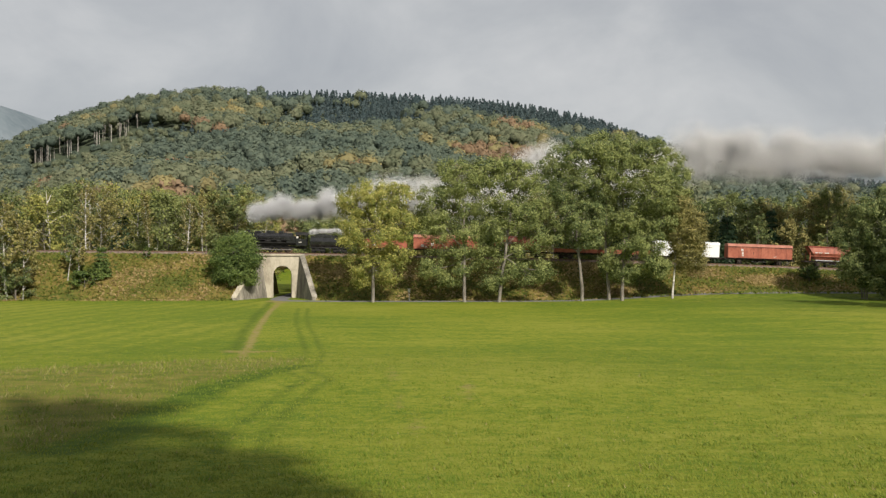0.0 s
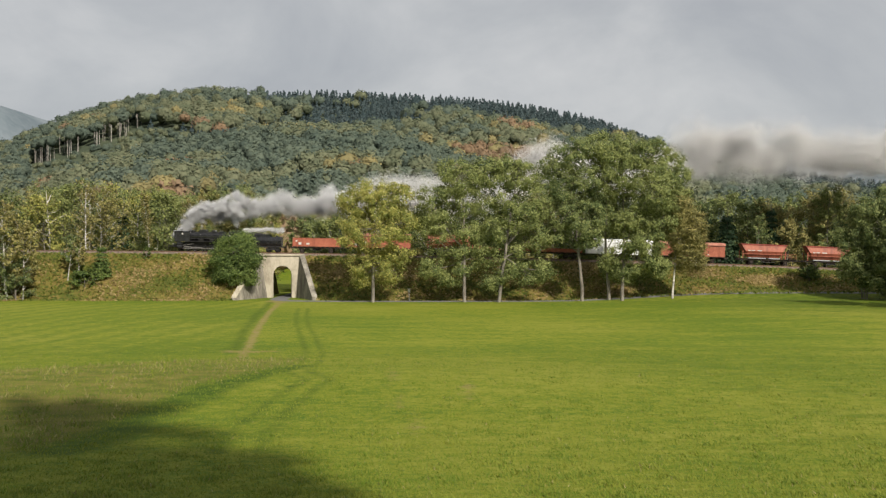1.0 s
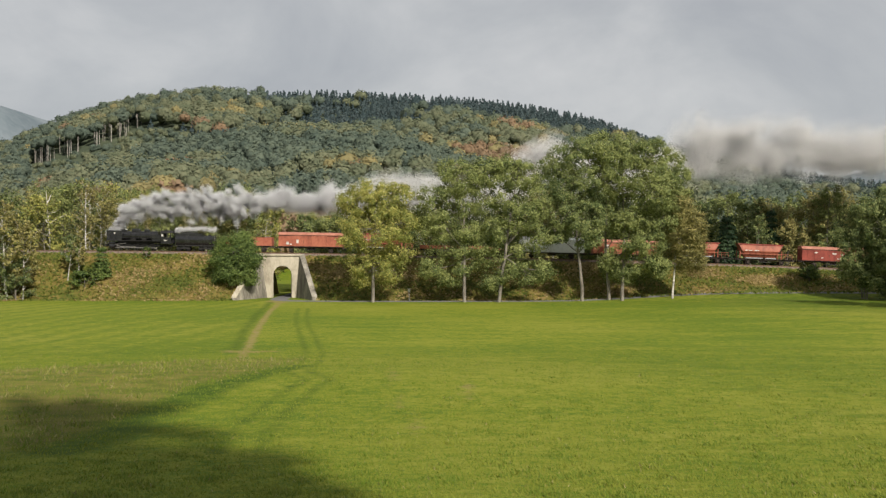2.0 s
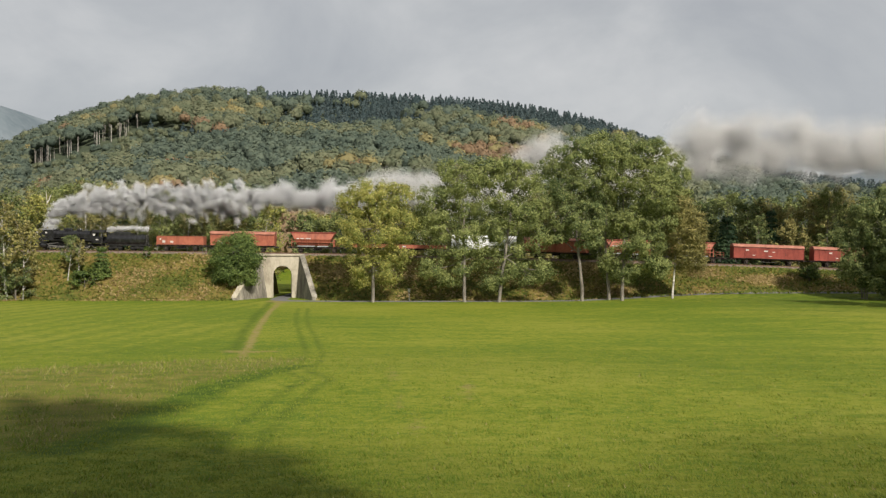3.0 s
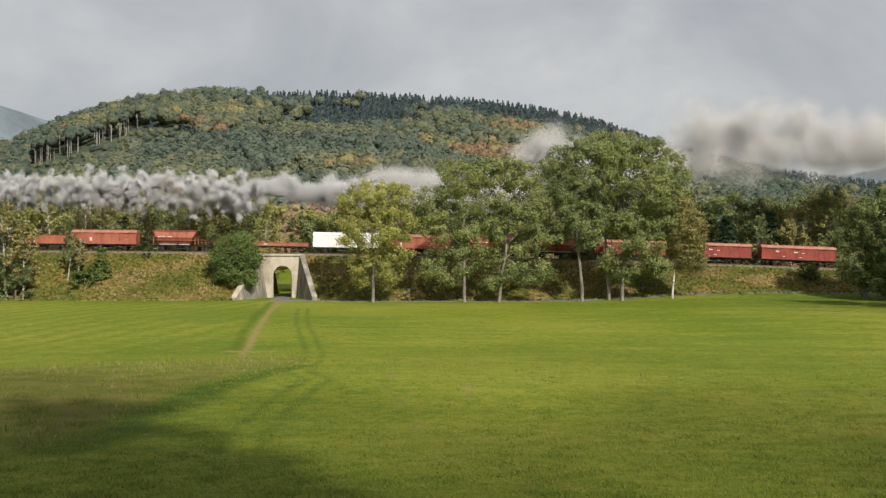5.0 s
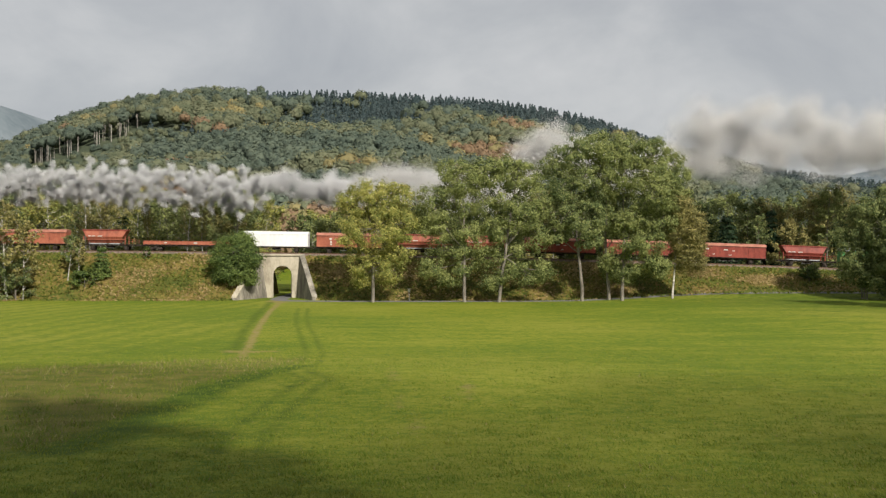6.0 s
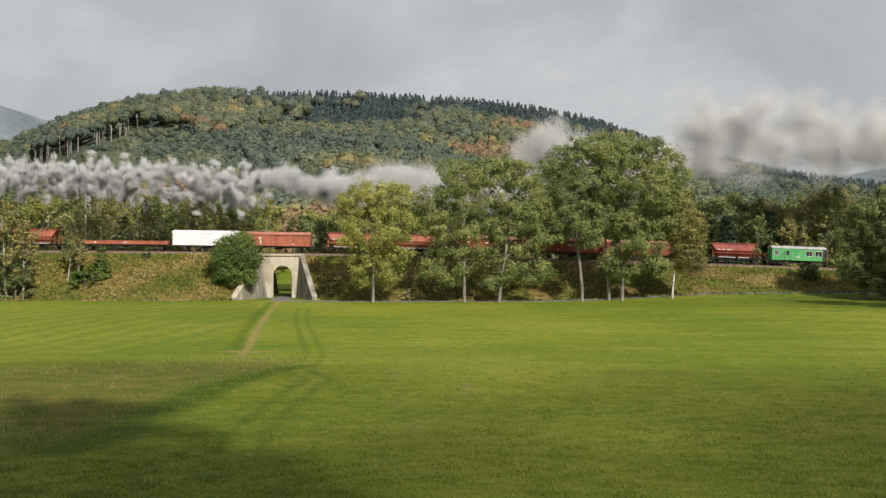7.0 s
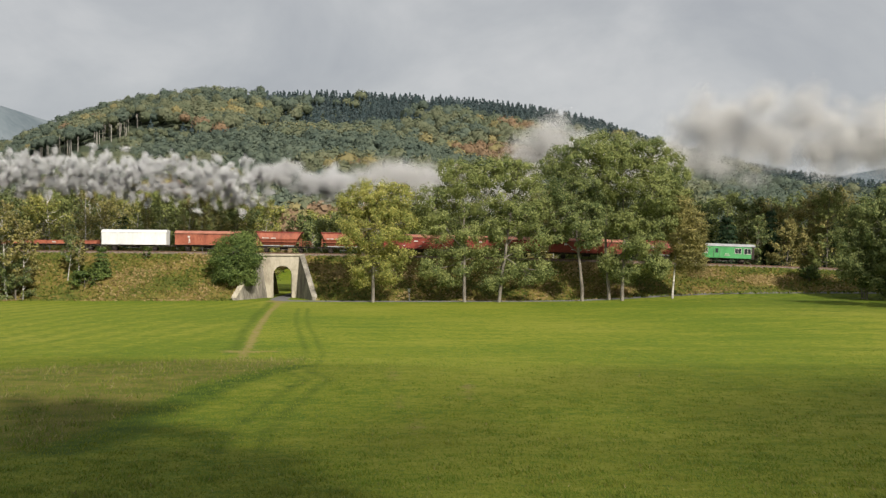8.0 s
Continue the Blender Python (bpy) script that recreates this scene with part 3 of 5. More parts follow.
def wheelset(parent, x, r, material="under", spokes=0):
    bm = bmesh.new()
    side = Matrix.Rotation(radians(90), 4, "X")
    for s in (-0.75, 0.75):
        rim_seg = 24
        if spokes:
            cyl(bm, 0.16, 0.16, Matrix.Translation((0, s, 0)) @ side, 12)
            for k in range(spokes):
                a = 2 * math.pi * k / spokes
                m = Matrix.Translation((0, s, 0)) @ Matrix.Rotation(a, 4, "Y") @ Matrix.Translation((0, 0, r * 0.48))
                bmesh.ops.create_cube(bm, size=1.0, matrix=m @ Matrix.Diagonal((0.07, 0.06, r * 0.9, 1)))
            ring_in, ring_out = r * 0.84, r
            vs = []
            for k in range(rim_seg):
                a = 2 * math.pi * k / rim_seg
                c, q = math.cos(a), math.sin(a)
                vs.append([bm.verts.new((rr * c, s + dy, rr * q)) for rr, dy in ((ring_in, -0.07), (ring_out, -0.07), (ring_out, 0.07), (ring_in, 0.07))])
            for k in range(rim_seg):
                a, b = vs[k], vs[(k + 1) % rim_seg]
                for i in range(4):
                    bm.faces.new((a[i], a[(i + 1) % 4], b[(i + 1) % 4], b[i]))
        else:
            cyl(bm, r, 0.13, Matrix.Translation((0, s, 0)) @ side, 20)
            cyl(bm, r * 0.35, 0.2, Matrix.Translation((0, s, 0)) @ side, 10)
            for k in range(4):
                a = math.pi / 2 * k
                m = Matrix.Translation((0, s, 0)) @ Matrix.Rotation(a, 4, "Y") @ Matrix.Translation((0, 0, r * 0.65))
                bmesh.ops.create_cube(bm, size=1.0, matrix=m @ Matrix.Diagonal((0.09, 0.17, 0.3, 1)))
    cyl(bm, 0.08, 1.5, side, 8)
    bmesh.ops.recalc_face_normals(bm, faces=bm.faces)
    ob = part("wheelset", bm, material, parent)
    ob.location = (x, 0, r)
    WHEELS.append((ob, r))
    return ob


def running_gear(e, half, bogies):
    """Solebars, buffers, wheels, springs and brake gear under a wagon 2*half long."""
    bm = bmesh.new()
    for s in (-1, 1):
        box(bm, -half, half, s * 1.05 - 0.07, s * 1.05 + 0.07, 0.95, 1.22)
    for s in (-1, 1):
        box(bm, s * half - 0.08, s * half + 0.08, -1.3, 1.3, 0.9, 1.24)
    for k in range(5):
        x = -half + (k + 0.5) * half * 0.4
        box(bm, x - 0.05, x + 0.05, -1.0, 1.0, 0.98, 1.15)
    part("underframe", bm, "under", e)
    for s in (-1, 1):
        for y in (-0.87, 0.87):
            bm = bmesh.new()
            side = Matrix.Rotation(radians(90), 4, "Y")
            cyl(bm, 0.09, 0.5, Matrix.Translation((s * (half + 0.25), y, 1.06)) @ side, 12)
            cyl(bm, 0.22, 0.05, Matrix.Translation((s * (half + 0.52), y, 1.06)) @ side, 16)
            part("buffer", bm, "under", e)
    axles = []
    if bogies:
        for s in (-1, 1):
            c = s * (half - 2.3)
            axles += [c - 0.9, c + 0.9]
            bm = bmesh.new()
            for y in (-0.98, 0.98):
                box(bm, c - 1.35, c + 1.35, y - 0.06, y + 0.06, 0.42, 0.72, 0.03)
                for d in (-0.9, 0.9):
                    box(bm, c + d - 0.16, c + d + 0.16, y - 0.1, y + 0.1, 0.3, 0.62, 0.02)
                box(bm, c - 0.25, c + 0.25, y - 0.12, y + 0.12, 0.5, 0.95, 0.02)
            box(bm, c - 0.3, c + 0.3, -1.0, 1.0, 0.6, 0.95)
            part("bogie", bm, "under", e)
    else:
        axles = [-half * 0.62, half * 0.62]
        for c in axles:
            for y in (-1.0, 1.0):
                bm = bmesh.new()
                for k in range(4):
                    w = 0.62 - k * 0.13
                    box(bm, c - w, c + w, y - 0.05, y + 0.05, 0.70 + k * 0.035, 0.735 + k * 0.035)
                box(bm, c - 0.15, c + 0.15, y - 0.1, y + 0.1, 0.34, 0.71, 0.02)
                for d in (-0.33, 0.33):
                    box(bm, c + d - 0.03, c + d + 0.03, y - 0.03, y + 0.03, 0.3, 0.97)
                part("leaf_spring", bm, "under", e)
        bm = bmesh.new()
        box(bm, -0.8, 0.8, -0.4, 0.4, 0.55, 0.97, 0.05)
        part("brake_cylinder", bm, "under", e)
    for a in axles:
        wheelset(e, a, 0.46)
    for s in (-1, 1):
        bm = bmesh.new()
        box(bm, -half * 0.25, half * 0.25, s * 1.12 - 0.03, s * 1.12 + 0.03, 0.6, 0.64)
        part("brake_rod", bm, "rod", e)
        bm = bmesh.new()
        box(bm, s * half * 0.9 - 0.3, s * half * 0.9 + 0.1, -1.34, -1.3, 0.45, 0.49)
        box(bm, s * half * 0.9 - 0.3, s * half * 0.9 - 0.26, -1.34, -1.3, 0.45, 0.95)
        part("step", bm, "rod", e)


def marks(e, spots):
    """Small painted panels and lettering too small to read, as bars."""
    for x, z, w, h in spots:
        bm = bmesh.new()
        box(bm, x - w / 2, x + w / 2, -1.475, -1.455, z - h / 2, z + h / 2)
        part("marking", bm, "mark", e, "white painted marking")


def van(length, body, roof, label, bogies=False, door=True, spots=(), height=4.15, ribs=True):
    e = tagged(new("covered_wagon"), label, "wagon", "wagons of the train")
    h = length / 2 - 0.55
    running_gear(e, h, bogies)
    bm = bmesh.new()
    box(bm, -h, h, -1.4, 1.4, 1.22, height - 0.55, 0.04)
    b = part("body", bm, body, e)
    bm = bmesh.new()
    pts = [(-1.46, height - 0.6)] + [(-1.46 * math.cos(a), height - 0.55 + 0.55 * math.sin(a)) for a in np.linspace(0.1, math.pi - 0.1, 11)] + [(1.46, height - 0.6)]
    prism(bm, pts, -h - 0.06, h + 0.06)
    part("roof", bm, roof, e)
    if ribs:
        n = int(length / 1.15)
        for k in range(n + 1):
            x = -h + 0.06 + (2 * h - 0.12) * k / n
            bm = bmesh.new()
            box(bm, x - 0.035, x + 0.035, -1.45, -1.4, 1.25, height - 0.62)
            part("rib", bm, body, b)
    if door:
        for c in (-h * 0.42, h * 0.28):
            bm = bmesh.new()
            box(bm, c - 1.6, c + 1.6, -1.47, -1.41, 1.32, height - 0.72, 0.02)
            d = part("sliding_door", bm, body, e)
            bm = bmesh.new()
            box(bm, c + 1.3, c + 1.36, -1.52, -1.46, 2.0, 2.5)
            part("handle", bm, "under", d)
        bm = bmesh.new()
        box(bm, -h, h, -1.5, -1.46, 1.24, 1.31)
        box(bm, -h, h, -1.5, -1.46, height - 0.72, height - 0.66)
        part("door_rail", bm, "under", e)
    marks(e, spots)
    return e


def open_wagon(length, top, label, body="red", posts=11, bogies=False, spots=(), name="open_wagon"):
    e = tagged(new(name), label, "wagon", "wagons of the train")
    h = length / 2 - 0.55
    running_gear(e, h, bogies)
    bm = bmesh.new()
    box(bm, -h, h, -1.38, 1.38, 1.22, 1.32)
    part("floor", bm, "under", e)
    for y0, y1 in ((-1.4, -1.32), (1.32, 1.4)):
        bm = bmesh.new()
        box(bm, -h, h, y0, y1, 1.32, top, 0.02)
        side = part("side", bm, body, e)
        for k in range(posts):
            x = -h + 0.05 + (2 * h - 0.1) * k / (posts - 1)
            bm = bmesh.new()
            box(bm, x - 0.05, x + 0.05, y0 - 0.07 if y0 < 0 else y1, y0 if y0 < 0 else y1 + 0.07, 1.2, top - 0.02)
            part("post", bm, body, side)
        bm = bmesh.new()
        box(bm, -h, h, y0 - 0.05, y1 + 0.05, top, top + 0.08, 0.02)
        part("top_rail", bm, body, side)
    for x in (-h, h):
        bm = bmesh.new()
        box(bm, x - 0.05, x + 0.05, -1.32, 1.32, 1.32, top + 0.1, 0.02)
        part("end_wall", bm, body, e)
    marks(e, spots)
    return e


def hopper(length, label, body="red"):
    """Self-discharging wagon with a swinging roof over sloped sides."""
    e = tagged(new("hopper_wagon"), label, "wagon", "wagons of the train")
    h = length / 2 - 0.55
    running_gear(e, h, False)
    b0, b1 = -h + 0.1, h - 1.9
    bm = bmesh.new()
    z0, zm, z1 = 1.5, 2.75, 4.05
    # end profile: sloped ends, hipped top
    top = [(b0, -1.1, z1), (b1, -1.1, z1), (b1, 1.1, z1), (b0, 1.1, z1)]
    mid = [(b0 + 0.75, -1.45, zm), (b1 - 0.75, -1.45, zm), (b1 - 0.75, 1.45, zm), (b0 + 0.75, 1.45, zm)]
    low = [(b0 + 1.5, -0.7, z0), (b1 - 1.5, -0.7, z0), (b1 - 1.5, 0.7, z0), (b0 + 1.5, 0.7, z0)]
    rings = [[bm.verts.new(p) for p in r] for r in (low, mid, top)]
    for a, b in zip(rings[:-1], rings[1:]):
        for i in range(4):
            bm.faces.new((a[i], a[(i + 1) % 4], b[(i + 1) % 4], b[i]))
    bm.faces.new(rings[2])
    bm.faces.new(list(reversed(rings[0])))
    bmesh.ops.recalc_face_normals(bm, faces=bm.faces)
    bmesh.ops.bevel(bm, geom=list(bm.edges), offset=0.05, segments=1, affect="EDGES")
    hop = part("hopper_body", bm, body, e)
    bm = bmesh.new()
    pts = [(-1.25, z1 - 0.06)] + [(-1.2 * math.cos(a), z1 + 0.16 * math.sin(a)) for a in np.linspace(0, math.pi, 9)] + [(1.25, z1 - 0.06)]
    prism(bm, pts, b0 - 0.08, b1 + 0.08)
    part("roof", bm, "dark_red", e, "dark red swinging roof")
    for k in range(7):
        x = b0 + 1.2 + (b1 - b0 - 2.4) * k / 6
        bm = bmesh.new()
        a, b = Vector((x, -1.44, zm)), Vector((x, -0.72, z0))
        vs = []
        for p in (a, b):
            for dx in (-0.05, 0.05):
                for dy in (-0.12, 0.02):
                    vs.append(bm.verts.new((p.x + dx, p.y + dy, p.z)))
        for f in ((0, 1, 3, 2), (4, 6, 7, 5), (0, 4, 5, 1), (2, 3, 7, 6), (0, 2, 6, 4), (1, 5, 7, 3)):
            bm.faces.new([vs[i] for i in f])
        bmesh.ops.recalc_face_normals(bm, faces=bm.faces)
        part("rib", bm, body, hop)
    bm = bmesh.new()
    for x in (b0 + 0.3, b1 - 0.3):
        for y in (-1.25, 1.25):
            box(bm, x - 0.07, x + 0.07, y - 0.07, y + 0.07, 1.22, 2.9)
    box(bm, b0 + 0.2, b1 - 0.2, -1.34, -1.28, 2.15, 2.27)
    part("support_post", bm, body, e)
    bm = bmesh.new()
    for x0, x1 in ((b0 + 1.4, -0.5), (0.0, b1 - 1.4)):
        box(bm, x0, x1, -1.3, -0.8, 1.27, 1.45, 0.03)
    part("chute_flap", bm, "grey", e, "pale grey discharge flaps")
    bm = bmesh.new()
    box(bm, -h, h, -1.35, 1.35, 1.2, 1.27)
    part("deck", bm, "under", e)
    for y in (-1.3, 1.3):
        bm = bmesh.new()
        for x in (h - 1.5, h - 0.1):
            box(bm, x - 0.025, x + 0.025, y - 0.025, y + 0.025, 1.27, 2.3)
        box(bm, h - 1.5, h - 0.1, y - 0.025, y + 0.025, 2.26, 2.31)
        box(bm, h - 1.5, h - 0.1, y - 0.025, y + 0.025, 1.8, 1.84)
        part("handrail", bm, body, e)
    for x, w in ((b0 + 1.5, 0.5), (b0 + 2.3, 0.7), (b0 + 3.6, 0.9)):
        bm = bmesh.new()
        box(bm, x - w / 2, x + w / 2, -1.475, -1.455, 2.78, 2.96)
        part("marking", bm, "mark", e, "worn white marking")
    return e


def guard_van(length, label):
    e = tagged(new("guard_van"), label, "wagon", "wagons of the train")
    h = length / 2 - 0.55
    running_gear(e, h, False)
    bm = bmesh.new()
    box(bm, -h, h - 0.3, -1.4, 1.4, 1.15, 3.55, 0.05)
    part("body", bm, "green", e)
    bm = bmesh.new()
    pts = [(-1.5, 3.5)] + [(-1.5 * math.cos(a), 3.5 + 0.55 * math.sin(a)) for a in np.linspace(0.12, math.pi - 0.12, 11)] + [(1.5, 3.5)]
    prism(bm, pts, -h - 0.1, h + 0.45)
    part("roof", bm, "grey", e, "grey arched roof")
    for x, w, z0, z1 in ((-h + 1.0, 0.75, 2.2, 3.1), (h - 3.0, 1.2, 2.15, 3.1), (h - 1.1, 1.3, 2.1, 3.1)):
        bm = bmesh.new()
        box(bm, x - w / 2 - 0.08, x + w / 2 + 0.08, -1.43, -1.39, z0 - 0.08, z1 + 0.08)
        fr = part("window_frame", bm, "mark", e, "pale window frame")
        bm = bmesh.new()
        box(bm, x - w / 2, x + w / 2, -1.44, -1.425, z0, z1)
        part("pane", bm, "glass", fr)
        bm = bmesh.new()
        box(bm, x - 0.03, x + 0.03, -1.455, -1.435, z0, z1)
        part("mullion", bm, "mark", fr)
    for x in (-h + 3.2,):
        bm = bmesh.new()
        box(bm, x - 0.5, x + 0.5, -1.44, -1.39, 1.2, 3.3, 0.02)
        d = part("door", bm, "green", e)
        bm = bmesh.new()
        box(bm, x - 0.3, x + 0.3, -1.46, -1.435, 2.2, 3.05)
        part("pane", bm, "glass", d)
        for s in (-0.62, 0.62):
            bm = bmesh.new()
            box(bm, x + s - 0.025, x + s + 0.025, -1.52, -1.47, 1.3, 2.9)
            part("handrail", bm, "rod", d)
    bm = bmesh.new()
    box(bm, -h, h, -1.45, -1.2, 0.55, 0.6)
    for x in (-h + 0.5, -h + 3.2, h - 0.6):
        box(bm, x - 0.03, x + 0.03, -1.4, -1.34, 0.55, 1.15)
    part("footboard", bm, "under", e)
    bm = bmesh.new()
    box(bm, h - 0.28, h + 0.3, -1.3, -1.24, 1.15, 3.5)
    box(bm, h - 0.28, h + 0.3, 1.24, 1.3, 1.15, 3.5)
    box(bm, h - 0.3, h - 0.25, -1.2, 1.2, 1.2, 3.4)
    part("end_platform", bm, "under", e)
    marks(e, [(h - 5.2, 1.75, 1.1, 0.12), (h - 5.2, 2.0, 0.7, 0.1)])
    return e


def locomotive():
    """Ten-coupled goods engine, front towards -x, with a tub tender."""
    e = tagged(new("steam_locomotive"), "black ten-coupled steam locomotive with smoke deflectors, working hard", "locomotive")
    ax = Matrix.Rotation(radians(90), 4, "Y")
    x0 = -6.6
    bm = bmesh.new()
    box(bm, x0 + 0.1, 6.3, -0.55, 0.55, 0.85, 1.35, 0.03)
    part("frame", bm, "soot", e)
    bm = bmesh.new()
    box(bm, -4.6, 2.6, -0.5, 0.5, 1.3, 2.4, 0.05)
    for y in (-1.0, 1.0):
        box(bm, -4.4, 4.4, y - 0.03, y + 0.03, 1.5, 1.95)
    part("saddle", bm, "soot", e)
    bm = bmesh.new()
    cyl(bm, 0.93, 9.6, Matrix.Translation((-1.15, 0, 3.02)) @ ax, 28)
    box(bm, 2.4, 4.6, -0.9, 0.9, 1.7, 3.3, 0.1)
    boil = part("boiler", bm, "black", e)
    for x in (-3.6, -1.9, -0.2, 1.5, 3.0):
        bm = bmesh.new()
        cyl(bm, 0.95, 0.09, Matrix.Translation((x, 0, 3.02)) @ ax, 28)
        part("boiler_band", bm, "black", boil)
    bm = bmesh.new()
    cyl(bm, 0.96, 1.5, Matrix.Translation((-5.4, 0, 3.02)) @ ax, 28)
    cyl(bm, 0.86, 0.16, Matrix.Translation((-6.22, 0, 3.02)) @ ax, 28)
    part("smokebox", bm, "soot", e)
    bm = bmesh.new()
    cyl(bm, 0.36, 0.8, Matrix.Translation((-5.3, 0, 4.05)), 20, 0.32)
    cyl(bm, 0.42, 0.1, Matrix.Translation((-5.3, 0, 4.42)), 20)
    part("chimney", bm, "soot", e)
    for x, ln, hgt in ((-3.4, 1.4, 0.42), (-0.9, 1.7, 0.5), (1.3, 1.0, 0.4)):
        bm = bmesh.new()
        box(bm, x - ln / 2, x + ln / 2, -0.42, 0.42, 3.75, 3.9 + hgt, 0.16)
        part("dome", bm, "black", e)
    for x, y in ((2.4, 0.0), (2.75, 0.2)):
        bm = bmesh.new()
        cyl(bm, 0.08, 0.35, Matrix.Translation((x, y, 4.1)), 10)
        part("safety_valve", bm, "rod", e)
    for s in (-1, 1):
        bm = bmesh.new()
        box(bm, x0 + 0.15, -3.35, s * 1.42 - 0.02, s * 1.42 + 0.02, 2.0, 4.05, 0.015)
        df = part("smoke_deflector", bm, "black", e)
        bm = bmesh.new()
        box(bm, -5.0, -4.7, s * 1.45 - 0.012, s * 1.45 + 0.012, 3.35, 3.65)
        part("plate", bm, "mark", df, "small pale plate")
        bm = bmesh.new()
        box(bm, x0 - 0.1, 4.4, s * 1.22 - 0.3, s * 1.22 + 0.3, 1.92, 1.99)
        part("running_board", bm, "soot", e)
        bm = bmesh.new()
        cyl(bm, 0.42, 1.1, Matrix.Translation((-5.35, s * 1.2, 0.95)) @ ax, 20)
        cyl(bm, 0.25, 1.2, Matrix.Translation((-5.35, s * 1.2, 1.55)) @ ax, 16)
        part("cylinder", bm, "black", e)
        bm = bmesh.new()
        box(bm, -4.8, 3.6, s * 0.98 - 0.035, s * 0.98 + 0.035, 0.52, 0.66, 0.02)
        part("coupling_rod", bm, "rod", e)
        bm = bmesh.new()
        m = Matrix.Translation((-2.6, s * 1.08, 0.80)) @ Matrix.Rotation(radians(4), 4, "Y")
        bmesh.ops.create_cube(bm, size=1.0, matrix=m @ Matrix.Diagonal((3.9, 0.08, 0.16, 1)))
        bmesh.ops.create_cube(bm, size=1.0, matrix=Matrix.Translation((-3.7, s * 1.12, 1.35)) @ Matrix.Rotation(radians(-8), 4, "Y") @ Matrix.Diagonal((2.2, 0.06, 0.1, 1)))
        part("connecting_rod", bm, "rod", e)
        bm = bmesh.new()
        cyl(bm, 0.06, 7.6, Matrix.Translation((-0.3, s * 0.98, 2.55)) @ ax, 8)
        cyl(bm, 0.035, 8.6, Matrix.Translation((-0.3, s * 1.02, 3.25)) @ ax, 8)
        cyl(bm, 0.16, 1.0, Matrix.Translation((-1.2, s * 1.22, 2.25)) @ ax, 14)
        cyl(bm, 0.2, 0.8, Matrix.Translation((1.0, s * 1.22, 2.27)) @ ax, 14)
        part("pipework", bm, "soot", e)
    bm = bmesh.new()
    box(bm, x0 - 0.15, x0 + 0.1, -1.45, 1.45, 0.82, 1.32, 0.03)
    part("buffer_beam", bm, "soot", e)
    for y in (-0.87, 0.87):
        bm = bmesh.new()
        cyl(bm, 0.1, 0.5, Matrix.Translation((x0 - 0.4, y, 1.06)) @ ax, 12)
        cyl(bm, 0.24, 0.05, Matrix.Translation((x0 - 0.66, y, 1.06)) @ ax, 16)
        part("buffer", bm, "soot", e)
        bm = bmesh.new()
        cyl(bm, 0.15, 0.2, Matrix.Translation((x0 - 0.2, y, 1.5)) @ ax, 14)
        part("headlamp", bm, "mark", e, "round headlamp")
    # cab with side windows cut by pillars
    bm = bmesh.new()
    for s in (-1, 1):
        box(bm, 4.4, 6.5, s * 1.45 - 0.03, s * 1.45 + 0.03, 1.45, 2.75, 0.01)
        for a, b in ((4.4, 4.75), (5.45, 5.6), (6.3, 6.5)):
            box(bm, a, b, s * 1.45 - 0.03, s * 1.45 + 0.03, 2.75, 3.6)
    box(bm, 4.4, 4.46, -1.42, 1.42, 1.45, 3.75)
    box(bm, 4.4, 6.5, -1.42, 1.42, 1.4, 1.47)
    cab = part("cab", bm, "black", e)
    bm = bmesh.new()
    prism(bm, [(-1.52, 3.58)] + [(-1.5 * math.cos(a), 3.6 + 0.55 * math.sin(a)) for a in np.linspace(0.1, math.pi - 0.1, 11)] + [(1.52, 3.58)], 4.25, 6.75)
    part("cab_roof", bm, "soot", cab)
    bm = bmesh.new()
    box(bm, 4.5, 4.9, -1.5, -1.48, 2.9, 3.3)
    part("window_shade", bm, "mark", cab, "pale sheet at the cab window")
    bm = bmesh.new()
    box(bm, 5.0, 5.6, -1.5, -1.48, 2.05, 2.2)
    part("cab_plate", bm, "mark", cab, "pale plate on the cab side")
    for k in range(3):
        bm = bmesh.new()
        box(bm, 5.9, 6.5, -1.45, -1.2, 0.45 + 0.35 * k, 0.49 + 0.35 * k)
        part("step", bm, "soot", cab)
    wheelset(e, -5.35, 0.425, "soot", 8)
    for k in range(5):
        wheelset(e, -4.0 + 1.65 * k, 0.70, "soot", 12)
    # tender
    t = tagged(new("tender"), "black tub tender heaped with coal behind the locomotive", "tender")
    bm = bmesh.new()
    prof = [(-1.0, 1.25), (-1.38, 1.7), (-1.45, 2.3), (-1.35, 2.8), (-1.05, 3.15), (1.05, 3.15), (1.35, 2.8), (1.45, 2.3), (1.38, 1.7), (1.0, 1.25)]
    prism(bm, prof, -3.6, 4.0)
    bmesh.ops.bevel(bm, geom=list(bm.edges), offset=0.06, segments=2, affect="EDGES")
    part("tank", bm, "black", t)
    bm = bmesh.new()
    for y in (-1.05, 1.05):
        box(bm, -3.6, 1.7, y - 0.03, y + 0.03, 3.1, 3.55, 0.01)
    box(bm, 1.65, 1.71, -1.05, 1.05, 3.1, 3.6)
    part("coal_bunker", bm, "black", t)
    bm = bmesh.new()
    bmesh.ops.create_icosphere(bm, subdivisions=4, radius=1.0)
    for v in bm.verts:
        k = 1 + 0.12 * noise.noise(v.co * 5) + 0.1 * noise.noise(v.co * 13)
        v.co = Vector((-1.0 + v.co.x * 2.55 * k, v.co.y * 0.98 * k, 3.05 + v.co.z * 0.78 * k))
    part("coal_heap", bm, "coal", t)
    bm = bmesh.new()
    box(bm, -3.9, 4.3, -1.1, 1.1, 0.98, 1.25, 0.02)
    part("underframe", bm, "soot", t)
